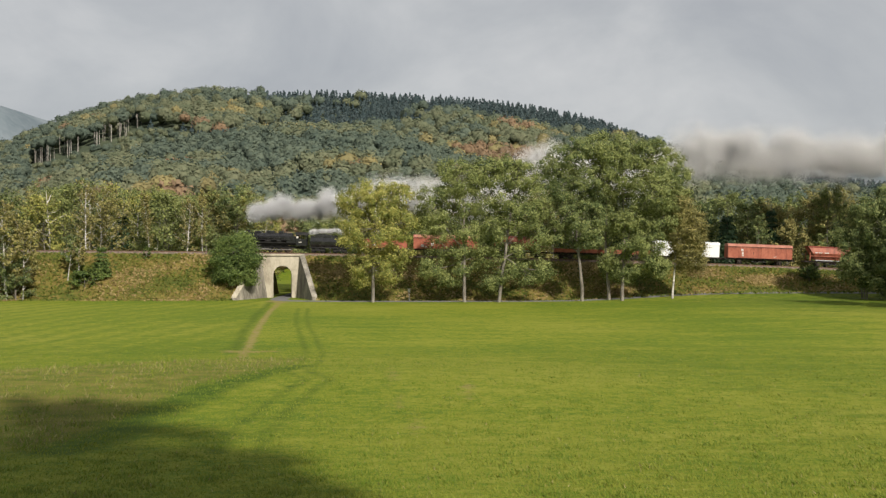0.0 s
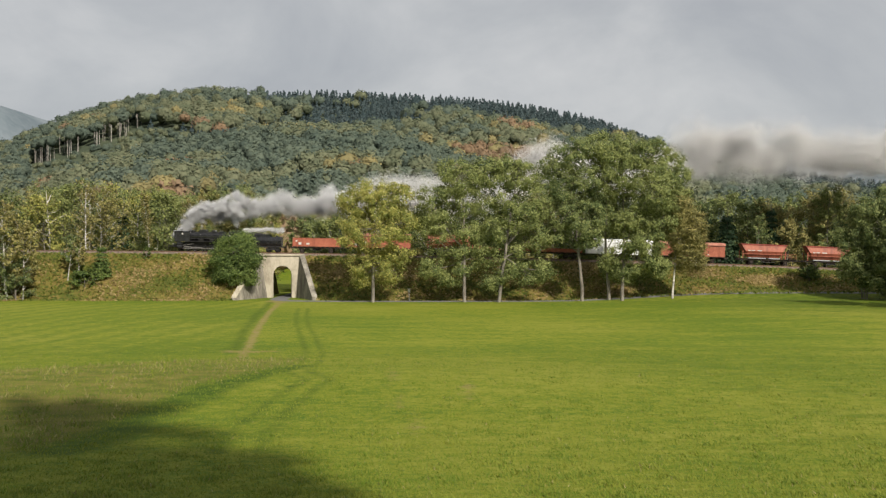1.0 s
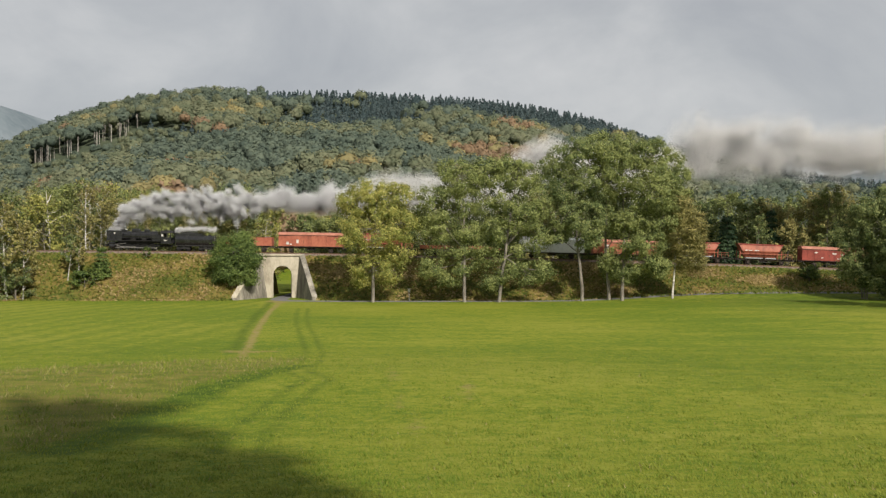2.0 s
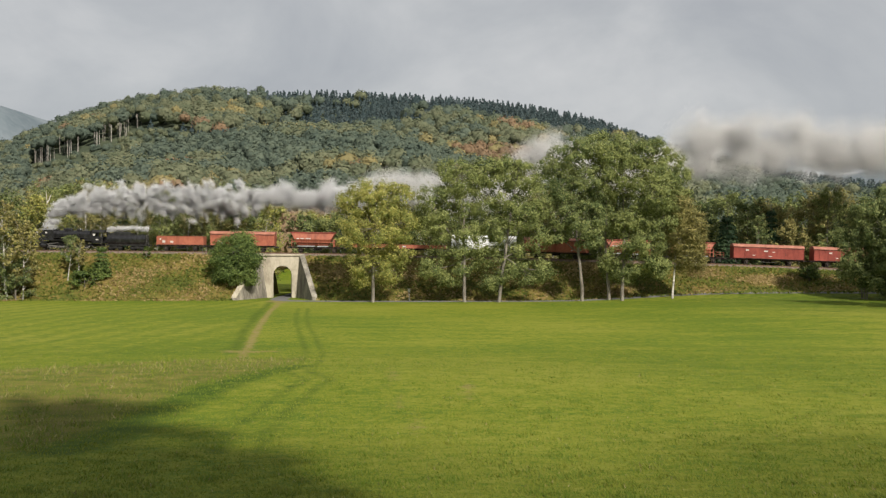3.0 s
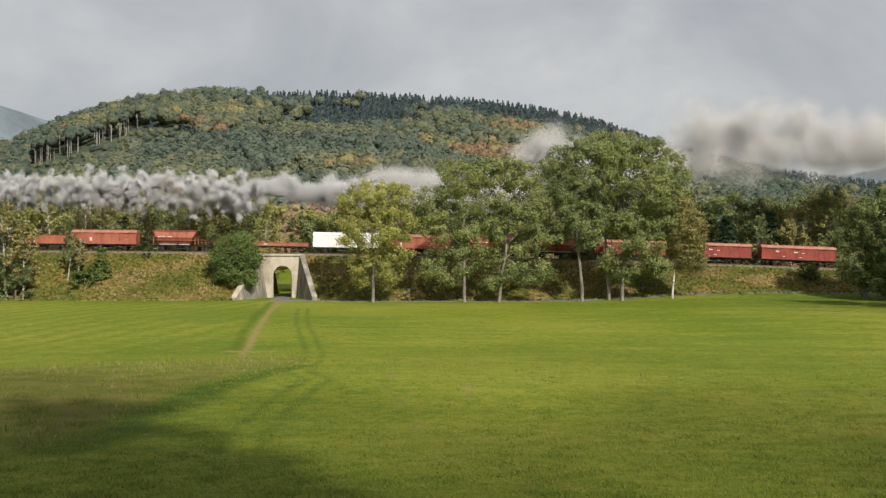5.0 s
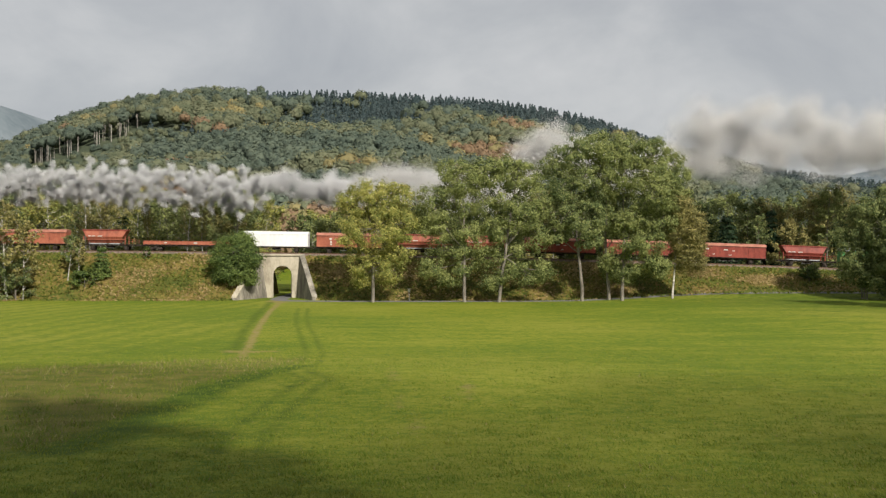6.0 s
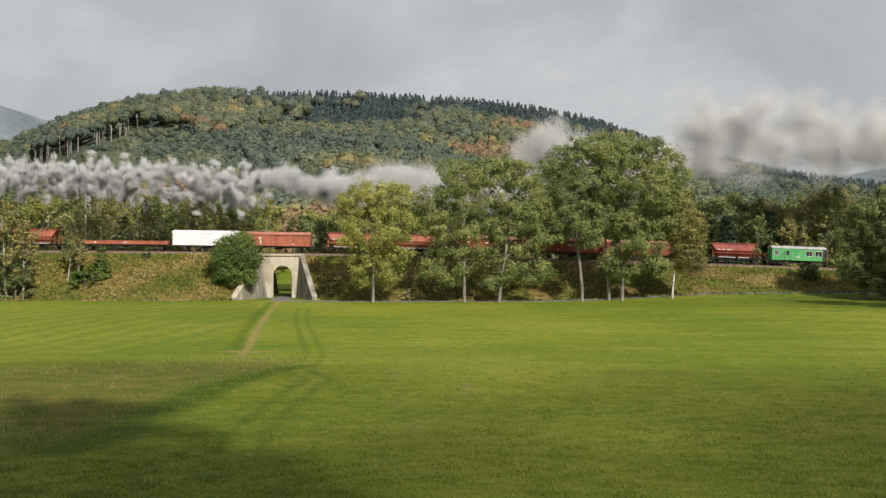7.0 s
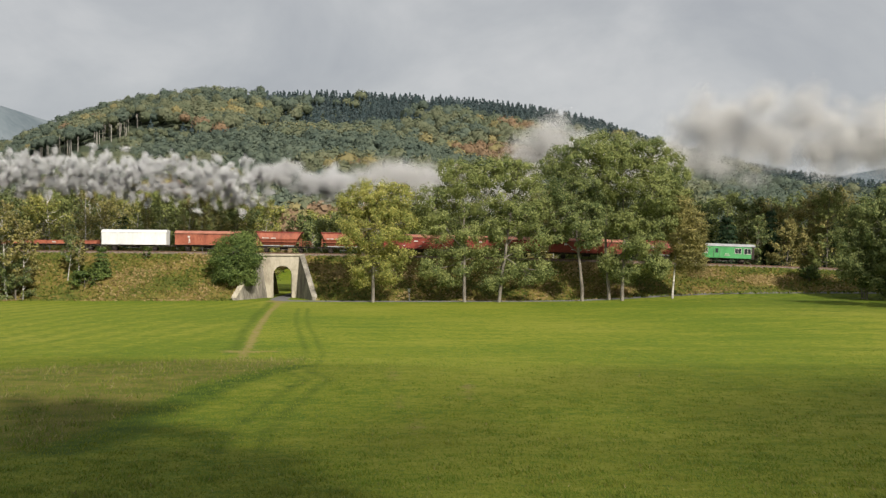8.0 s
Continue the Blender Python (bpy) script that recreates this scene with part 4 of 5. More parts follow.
    for c in (-2.1, 2.3):
        bm = bmesh.new()
        for y in (-0.98, 0.98):
            box(bm, c - 1.35, c + 1.35, y - 0.06, y + 0.06, 0.42, 0.76, 0.03)
            for d in (-0.9, 0.9):
                box(bm, c + d - 0.17, c + d + 0.17, y - 0.1, y + 0.1, 0.3, 0.66, 0.02)
        box(bm, c - 0.3, c + 0.3, -1.0, 1.0, 0.6, 0.98)
        part("bogie", bm, "soot", t)
        for d in (-0.9, 0.9):
            wheelset(t, c + d, 0.5, "soot")
    bm = bmesh.new()
    cyl(bm, 0.3, 0.25, Matrix.Translation((3.0, 0, 3.25)), 16)
    part("water_hatch", bm, "soot", t)
    bm = bmesh.new()
    for y in (-0.6, 0.6):
        cyl(bm, 0.025, 2.0, Matrix.Translation((4.06, y, 2.3)), 6)
    for k in range(5):
        box(bm, 4.04, 4.08, -0.6, 0.6, 1.45 + 0.4 * k, 1.48 + 0.4 * k)
    part("ladder", bm, "rod", t)
    for y in (-0.87, 0.87):
        bm = bmesh.new()
        cyl(bm, 0.09, 0.5, Matrix.Translation((4.5, y, 1.06)) @ ax, 12)
        cyl(bm, 0.22, 0.05, Matrix.Translation((4.76, y, 1.06)) @ ax, 16)
        part("buffer", bm, "soot", t)
    return e, t


def build_train():
    e, t = locomotive()
    MOVING.append((e, -729 / PX + 7.2))
    MOVING.append((t, -527 / PX - 4.9))
    bars = [(-3.2, 1.9, 0.55, 0.5), (-1.6, 1.85, 0.6, 0.35), (-3.9, 2.4, 0.3, 0.3)]

    def add(thing, a, b):
        MOVING.append((thing, (a + b) / 2 / PX))

    def L(a, b):
        return (b - a) / PX + 0.3
    add(open_wagon(L(-518, -429), 2.95, "red-brown open goods wagon with worn white markings", spots=bars), -518, -429)
    add(van(L(-424, -304), "red", "roof_red", "red-brown covered wagon with a light red arched roof", spots=[(-4.6, 1.9, 0.5, 0.5), (-2.6, 2.3, 0.45, 0.7), (-3.9, 1.7, 0.4, 0.25)]), -424, -304)
    add(hopper(L(-284, -181), "red-brown hopper wagon with sloped sides and pale discharge flaps"), -284, -181)
    add(open_wagon(L(-175, -2), 1.95, "long low-sided red-brown bogie wagon, empty", posts=18, bogies=True, spots=[(-5, 1.65, 0.5, 0.25), (1, 1.65, 0.7, 0.25)], name="low_sided_wagon"), -175, -2)
    add(van(L(0, 121), "white", "white", "white covered wagon with smooth bright sides", door=False, height=4.25, ribs=False), 0, 121)
    add(van(L(129, 249), "red", "roof_red", "red-brown covered wagon with sliding doors and white lettering", spots=[(-3.6, 2.9, 0.5, 0.35), (-3.5, 2.3, 0.3, 0.5), (-3.5, 1.8, 0.4, 0.3), (3.0, 1.7, 0.5, 0.12)]), 129, 249)
    add(hopper(L(270, 375), "red-brown hopper wagon with sloped sides and pale discharge flaps"), 270, 375)
    add(hopper(L(384, 487), "red-brown hopper wagon with sloped sides and pale discharge flaps"), 384, 487)
    for a, b in ((496, 627), (637, 778), (788, 926)):
        add(van(L(a, b), "dark_red", "roof_red", "dark red covered wagon with sliding walls and white lettering", spots=[(-4.3, 2.9, 0.6, 0.25), (-0.6, 2.8, 0.8, 0.25), (0.9, 2.65, 0.5, 0.15), (0.3, 1.8, 0.6, 0.12), (-3.0, 1.9, 0.4, 0.15)]), a, b)
    add(hopper(L(946, 1050), "dark red hopper wagon with sloped sides and pale discharge flaps", "dark_red"), 946, 1050)
    add(guard_van(L(1053, 1152), "bright green guard van with a grey arched roof"), 1053, 1152)


build_train()

# ---- trees ----


def tube(v, f, pts, radii, seg=7):
    base = len(v)
    for i, (p, r) in enumerate(zip(pts, radii)):
        d = (pts[min(i + 1, len(pts) - 1)] - pts[max(i - 1, 0)]).normalized()
        a = d.orthogonal().normalized()
        b = d.cross(a)
        for k in range(seg):
            t = 2 * math.pi * k / seg
            v.append(tuple(p + (a * math.cos(t) + b * math.sin(t)) * r))
    for i in range(len(pts) - 1):
        for k in range(seg):
            q, w = base + i * seg + k, base + i * seg + (k + 1) % seg
            f.append((q, w, w + seg, q + seg))


def limb(rng, start, way, length, r, n=5, lift=0.15, wander=0.22):
    pts, radii = [start.copy()], [r]
    d = way.normalized()
    for i in range(n):
        d = (d + Vector(rng.normal(0, wander, 3)) + Vector((0, 0, lift))).normalized()
        pts.append(pts[-1] + d * length / n)
        radii.append(r * (1 - 0.8 * (i + 1) / n))
    return pts, radii


def broadleaf(name, x, y, height, spread, seed, label, leaf="leaf_ash", bark="bark", clear=0.2, leaves=6000, size=0.28, trunks=1, base=None, droop=0.15, squash=0.5, group="", lean=0.0, clumps=1.0, r0=None, airy=0.0):
    """A tapered trunk with limbs, and a crown of leaf clumps round the limb ends with gaps between."""
    rng = np.random.default_rng(seed)
    z = float(ground_z(x, y)) - 0.1 if base is None else base
    tv, tf, ends = [], [], []
    r0 = r0 or height * 0.017
    for k in range(trunks):
        a = rng.uniform(0, 6.28)
        off = Vector((math.cos(a), math.sin(a), 0)) * (0.5 * k)
        way = Vector((rng.normal(0, 0.06) + lean + 0.18 * math.cos(a) * (trunks > 1), rng.normal(0, 0.06), 1))
        pts, radii = limb(rng, off, way, height * 0.93, r0, 12, 0.1, 0.05)
        tube(tv, tf, pts, radii, 9)
        nl = int(13 + height * 0.55)
        for i in range(nl):
            t = clear + (1 - clear) * ((i + rng.uniform(0, 1)) / nl) ** 0.9
            j = min(int(t * 12), 11)
            p = pts[j].lerp(pts[j + 1], t * 12 - j)
            ang = i * 2.4 + rng.uniform(-0.5, 0.5)
            # crown outline: widest a little under the middle
            s = (t - clear) / (1 - clear)
            w = spread * (0.5 + 0.5 * math.sin(math.pi * min(1, s * 0.72 + 0.14))) * rng.uniform(0.7, 1.12) * (1 - 0.25 * max(0, s - 0.7) / 0.3)
            d = Vector((math.cos(ang), math.sin(ang), 0.25 + 0.75 * s))
            lp, lr = limb(rng, p, d, w, max(radii[j] * 0.45, 0.04), 5, droop)
            tube(tv, tf, lp, lr, 5)
            ends += [(lp[3], 0.8), (lp[4], 1.0), (lp[5], 1.0)]
            for q in (0, 1, 2, 3, 1, 2):
                b = lp[min(2 + q, 5)]
                sp, sr = limb(rng, b, d + Vector(rng.normal(0, 0.8, 3)), w * 0.45, max(lr[min(2 + q, 5)] * 0.5, 0.025), 3, droop)
                tube(tv, tf, sp, sr, 4)
                ends += [(sp[1], 0.9), (sp[2], 0.9), (sp[3], 0.9)]
        ends.append((pts[-1], 1.0))
    e = tagged(new(name), label, "tree", group)
    e.location = (x, y, z)
    ex = np.array([p[:] for p, _ in ends])
    cr = spread * 0.14 * clumps
    fit = np.array([1, 1, 1.0])
    fit[:2] = (spread - cr * 0.5) / np.percentile(np.hypot(ex[:, 0], ex[:, 1]), 93)
    fit[2] = (height - cr * 0.3) / np.percentile(ex[:, 2], 97)
    ex, tv = ex * fit, np.array(tv) * fit
    tr = new("trunk", quick_mesh("trunk", tv, tf, [bark], None, True))
    tr.parent = e
    pick = rng.integers(0, len(ex), leaves)
    dirs = rng.normal(0, 1, (leaves, 3))
    dirs /= np.linalg.norm(dirs, axis=1, keepdims=True)
    rad = cr * rng.uniform(0.15, 1, (leaves, 1)) ** 0.6 * (0.7 + 0.6 * rng.uniform(0, 1, len(ex))[pick][:, None])
    c = ex[pick] + dirs * rad * np.array([1, 1, squash + 0.15])
    thin = airy * np.exp(-(((c[:, 2] / height - 0.40) / 0.11) ** 2))
    ok = (c[:, 2] > 0.3) & (rng.uniform(0, 1, leaves) > thin)
    c, dirs = c[ok], dirs[ok]
    mid = np.array([0, 0, height * 0.5])
    out = (c - mid)
    out /= np.linalg.norm(out, axis=1, keepdims=True)
    v, f = cards(rng, c, dirs * 0.6 + out * 0.7 + np.array([0, 0, 0.35]), size, 0.55)
    cm = new("crown", quick_mesh("crown", v, f, [leaf]))
    cm.parent = e
    return e


def bough_tree(name, x, y, boughs, seed, label, leaf, bark="bark", r0=0.33, size=0.14, clump=0.52, dense=1.0, group="", base=None, hang=0.0, stems=1):
    """A trunk whose limbs each carry a mass of foliage (dx, height, half width, half height), made of leafy sprays with gaps."""
    rng = np.random.default_rng(seed)
    z = float(ground_z(x, y)) - 0.1 if base is None else base
    e = tagged(new(name), label, "tree" if "bush" not in name else "bush", group)
    e.location = (x, y, z)
    tv, tf, C, N = [], [], [], []
    top = max(b[1] for b in boughs)
    for k in range(stems):
        mean = sum(b[0] for b in boughs) / len(boughs)
        tilt = (mean + (k - (stems - 1) / 2) * 2.2) / top * 0.6
        trunk, radii = limb(rng, Vector(((k - (stems - 1) / 2) * 0.4, 0, 0)), Vector((tilt * 0.5, 0, 1)), top, r0, 12, 0.12, 0.045)
        tube(tv, tf, trunk, radii, 9)
    mids = np.array([(b[0], 0, b[1]) for b in boughs])
    sizes = np.array([(b[2], b[2], b[3]) for b in boughs])
    mids[:, 1] = rng.uniform(-0.5, 0.5, len(boughs)) * sizes[:, 0]
    for q, (m, r) in enumerate(zip(mids, sizes)):
        out = math.hypot(m[0], m[1])
        j = int(np.clip((m[2] - 0.8 * out - r[2] * 0.4) / top * 12, 4, 11))
        s0, end = trunk[j], Vector(m)
        mid = s0.lerp(end, 0.5) + Vector((rng.normal(0, 0.25), rng.normal(0, 0.25), -0.12 * out))
        rad = max(0.06, radii[j] * 0.45)
        tube(tv, tf, [s0, s0.lerp(mid, 0.6), mid.lerp(end, 0.3), end], [rad, rad * 0.8, rad * 0.6, rad * 0.3], 6)
        n = max(22, int(4.2 * dense * r[0] * r[2]))
        d = rng.normal(0, 1, (n, 3))
        d /= np.linalg.norm(d, axis=1, keepdims=True)
        c = m + d * r * np.where(rng.uniform(0, 1, (n, 1)) < 0.72, rng.uniform(0.74, 1.04, (n, 1)), rng.uniform(0.2, 0.74, (n, 1)))
        deep = np.min(np.linalg.norm((c[:, None, :] - np.delete(mids, q, 0)[None]) / np.delete(sizes, q, 0)[None], axis=2), axis=1)
        keep = (rng.uniform(0, 1, n) < smooth01((deep - 0.25) / 0.45) + 0.15) & (c[:, 2] > 0.25)
        for p, w in zip(c[keep], d[keep]):
            if rng.uniform() < 0.55:
                a = Vector(m).lerp(Vector(p), 0.15)
                tube(tv, tf, [a, a.lerp(Vector(p), 0.55) + Vector((0, 0, 0.15)), Vector(p)], [0.045, 0.03, 0.012], 4)
            k = int(rng.uniform(80, 150))
            o = rng.normal(0, 1, (k, 3)) * np.array([1, 1, 0.85 + hang]) * clump * rng.uniform(0.55, 1.25)
            if hang:
                o[:, 2] -= np.abs(o[:, 2]) * 0.8
            C.append(p + o)
            N.append(w * 0.7 + o / clump * 0.45 + np.array([0, -0.15, 0.2]))
    C, N = np.concatenate(C), np.concatenate(N)
    ok = C[:, 2] > 0.2
    v, f = cards(rng, C[ok], N[ok], size, 0.5)
    for part_name, me in (("trunk", quick_mesh("trunk", np.array(tv), tf, [bark], None, True)), ("crown", quick_mesh("crown", v, f, [leaf]))):
        new(part_name, me).parent = e
    return e


def conifer(name, x, y, height, spread, seed, label, base=None, leaf="needle", group="", size=0.3, n=2200):
    rng = np.random.default_rng(seed)
    z = float(ground_z(x, y)) - 0.1 if base is None else base
    e = tagged(new(name), label, "tree", group)
    e.location = (x, y, z)
    tv, tf = [], []
    tube(tv, tf, [Vector((0, 0, height * k / 6)) for k in range(7)], [height * 0.014 * (1.02 - k / 6) for k in range(7)], 7)
    tr = new("trunk", quick_mesh("trunk", tv, tf, ["bark"], None, True))
    tr.parent = e
    whorls = int(height * 1.3)
    t = (rng.integers(0, whorls, n) + rng.normal(0, 0.16, n)) / whorls
    t = np.clip(1 - np.sqrt(1 - np.clip(t, 0, 1) * 0.98) * 0.97, 0.03, 1)
    ang = rng.integers(0, 9, n) * 0.7 + t * 37 + rng.normal(0, 0.18, n)
    rr = spread * (1 - t) ** 0.85 * rng.uniform(0.1, 1, n) ** 0.6
    c = np.stack([rr * np.cos(ang), rr * np.sin(ang), height * t - rr * 0.32 + 0.2], 1)
    c = np.maximum(c, [-99, -99, 0.2])
    nn = np.stack([np.cos(ang) * 0.6, np.sin(ang) * 0.6, np.full(n, 0.8)], 1)
    v, f = cards(rng, c, nn, size, 0.4)
    cm = new("crown", quick_mesh("crown", v, f, [leaf]))
    cm.parent = e
    return e


def px_at(p, y):
    return (p - 784) / FOCAL * y


def h_at(p0, p1, y):
    return (p1 - p0) / FOCAL * y


def build_lane_trees():
    g = "trees along the lane"
    ash = "tall green deciduous tree turning yellow at the lane"
    for p, yy, leaf, seed, dense, boughs in (
            (660, 186.5, "leaf_yellow", 11, 0.85, [(-0.5, 18.4, 4.8, 3.8), (4.0, 17.9, 3.8, 3.5), (-4.0, 16.4, 3.0, 3.5), (0.5, 13.3, 6.1, 3.4), (-3.5, 11.6, 2.6, 2.6), (5.3, 13.8, 3.3, 3.3), (-0.5, 7.3, 4.0, 2.8), (3.0, 5.6, 2.8, 2.2), (-2.0, 4.5, 2.2, 1.6), (4.2, 8.8, 2.8, 1.8)]),
            (822, 187.5, "leaf_ash", 12, 0.80, [(-1.7, 22.5, 3.9, 3.7), (2.3, 23.0, 3.0, 3.5), (-5.8, 17.5, 3.2, 3.7), (-1.2, 17.2, 4.3, 3.7), (-4.8, 13.4, 3.7, 2.6), (0.3, 12.7, 3.5, 2.2), (-5.8, 6.3, 2.6, 2.2), (-0.2, 5.8, 3.2, 2.4), (-3.2, 4.3, 2.0, 1.4), (-7.7, 14.4, 1.8, 2.2), (-2.2, 9.1, 4.3, 1.6), (2.8, 8.8, 2.6, 2.0)]),
            (883, 187.0, "leaf_ash", 13, 0.80, [(-0.3, 23.0, 4.3, 3.6), (4.3, 22.0, 3.4, 3.6), (7.0, 18.4, 2.2, 3.4), (-1.3, 18.1, 4.0, 3.4), (3.7, 16.1, 4.0, 3.4), (-0.3, 12.7, 3.6, 2.2), (6.6, 11.8, 2.8, 3.0), (0.7, 6.0, 3.4, 2.4), (5.0, 5.4, 2.8, 2.2), (8.0, 5.8, 1.8, 2.0), (2.2, 24.6, 2.4, 2.0), (2.2, 9.2, 3.8, 1.6), (-1.3, 3.7, 2.4, 1.2)]),
            (1030, 188.0, "leaf_dark", 14, 0.90, [(-4.6, 24.6, 3.1, 3.7), (-2.0, 26.7, 3.3, 3.1), (-3.1, 21.1, 3.7, 3.5), (0.6, 20.1, 3.7, 4.9), (0.6, 14.5, 3.9, 3.5), (-3.1, 16.2, 3.1, 3.5), (1.2, 10.9, 2.6, 1.4), (-4.6, 12.4, 2.4, 2.4)]),
            (1078, 189.5, "leaf_ash", 15, 0.90, [(-1.8, 26.9, 4.6, 3.7), (1.4, 23.3, 4.6, 5.1), (-0.2, 17.3, 4.1, 4.1), (1.7, 13.9, 3.4, 2.7), (0.2, 5.8, 1.8, 1.8)]),
            (1101, 187.0, "leaf_ash", 16, 0.95, [(0.9, 26.8, 4.9, 3.4), (5.5, 25.5, 4.0, 3.8), (9.0, 23.0, 3.2, 3.6), (5.0, 19.9, 4.9, 4.7), (10.0, 18.4, 2.4, 3.4), (1.9, 14.1, 4.3, 3.4), (6.5, 13.7, 3.6, 3.4), (1.7, 9.6, 3.0, 1.4), (1.4, 5.0, 3.4, 2.0), (5.0, 6.8, 2.6, 1.8), (3.9, 10.3, 3.6, 2.0), (-1.6, 7.3, 2.6, 2.2), (7.0, 5.8, 2.0, 1.6)])):
        bough_tree("lane_tree", px_at(p, yy), yy, boughs, seed, ash, leaf, dense=dense, group=g)
    bough_tree("birch_tree", px_at(1190, 188), 188, [(1.5, 16.0, 2.2, 3.3), (3.6, 12.9, 2.2, 3.7), (2.5, 8.3, 2.6, 3.1), (1.0, 12.4, 2.0, 3.7), (4.3, 7.8, 1.6, 2.6), (1.7, 18.3, 1.2, 1.8)],
               21, "yellowing birch with hanging twigs beside the lane", "leaf_birch", "birch", 0.2, 0.13, 0.5, 2.4, hang=0.7)
    bough_tree("edge_tree", px_at(1530, 184), 184, [(0.0, 14.9, 3.2, 3.4), (3.5, 16.2, 3.2, 3.8), (-2.5, 11.5, 2.4, 3.4), (1.0, 10.5, 3.6, 3.6), (-1.5, 6.7, 2.8, 3.0), (2.8, 6.0, 3.4, 3.4), (-3.3, 5.7, 1.4, 2.2), (0.0, 3.5, 2.6, 1.6)],
               22, "shaded green tree with several stems at the lane", "leaf_dark", r0=0.15, dense=1.1, stems=3, group="trees at the lane's bend")
    bough_tree("edge_tree", px_at(1588, 180), 180, [(0.2, 16.4, 3.5, 3.5), (-2.7, 12.5, 2.7, 3.5), (2.1, 11.5, 3.3, 3.5), (-2.2, 7.6, 2.9, 3.1), (1.2, 6.6, 3.1, 2.9), (-3.7, 3.7, 2.3, 1.9), (-0.8, 2.2, 2.7, 1.6)],
               27, "shaded green tree with several stems at the lane", "leaf_dark", r0=0.16, dense=1.0, stems=2, group="trees at the lane's bend")
    # out of view to the right; the nearer two are added as shade
    for x, y, h, w, seed, n in ((px_at(1645, 178), 178, 20, 7.5, 24, 12000), (px_at(1690, 168), 168, 20, 7.5, 25, 9000), (px_at(1700, 152), 152, 19, 7.0, 26, 9000)):
        broadleaf("edge_tree", x, y, h, w, seed, "shaded green tree with several stems at the lane", "leaf_dark", "bark", 0.06, n, 0.24, trunks=2, r0=0.16, group="trees at the lane's bend")


def build_bank_bushes():
    def on_bank(x, y):
        t = max(0.0, (y - 194.5) / 11.1)
        zr, g = float(rail_z(x)) - 0.55, float(ground_z(x, 196)) - 0.5
        return g + (zr - g) * t ** 0.92 - 0.2
    def bush(p, top, bottom, wide, seed, y, label, leaf, n=2600, size=0.2, name="bush", **kw):
        x = px_at(p, y)
        b = on_bank(x, y)
        zt = EYE - (top - 441) / FOCAL * y
        return broadleaf(name, x, y, zt - b, h_at(0, wide, y), seed, label, leaf, kw.pop("bark", "bark"), kw.pop("clear", 0.04), n, size, base=b, **kw)
    bx = px_at(417, 198.0)
    bough_tree("bush", bx, 198.0, [(0.1, 6.8, 3.2, 3.4), (-2.7, 5.5, 2.1, 3.2), (3.1, 5.7, 1.8, 3.0), (-0.2, 2.7, 3.0, 2.4), (-2.6, 2.3, 1.9, 1.7), (2.7, 2.5, 1.6, 2.1), (0.9, 8.5, 2.1, 1.9)], 31, "dense round green bush beside the bridge", "leaf_bush", r0=0.1, size=0.14, clump=0.5, dense=1.7, base=on_bank(bx, 198.0), stems=3)
    bush(120, 418, 505, 20, 32, 199, "young birch with a thin white stem on the embankment", "leaf_dark", 1500, 0.17, "birch_sapling", bark="birch", clear=0.35, r0=0.1)
    bush(140, 425, 505, 15, 33, 199, "young birch with a thin white stem on the embankment", "leaf_birch", 1200, 0.17, "birch_sapling", bark="birch", clear=0.35, r0=0.1)
    bush(150, 478, 515, 26, 34, 197.5, "low green bush on the embankment", "leaf_bush", 1800, 0.18)
    bush(258, 437, 455, 9, 35, 204, "small green shrub by the track", "leaf_bush", 500, 0.14)
    bush(1432, 470, 507, 20, 36, 200, "small round green bush on the grassy slope", "leaf_bush", 1500, 0.17, trunks=2, r0=0.06)
    bush(12, 365, 535, 45, 37, 193, "leaning birch with bare white branches", "leaf_birch", 3800, 0.2, "birch_tree", bark="birch", clear=0.3, r0=0.24)
    bush(40, 395, 530, 36, 38, 195, "scrubby birch beside the embankment", "leaf_birch", 3000, 0.2, "birch_tree", bark="birch", clear=0.12, r0=0.14)
    bush(-18, 372, 535, 40, 39, 192, "scrubby birch beside the embankment", "leaf_dark", 3000, 0.2, "birch_tree", bark="birch", clear=0.15, r0=0.16)
    x, y = px_at(180, 200), 200
    bush(28, 452, 530, 34, 42, 194.5, "tangled green bush at the embankment foot", "leaf_dark", 3500, 0.18)
    bush(-8, 430, 530, 40, 43, 193.5, "tangled green bush at the embankment foot", "leaf_dark", 3500, 0.18)
    conifer("young_spruce", x, y, EYE - (418 - 441) / FOCAL * y - on_bank(x, y), 2.3, 41, "dense dark green young spruce on the embankment", on_bank(x, y), "leaf_bush", size=0.22, n=2400)


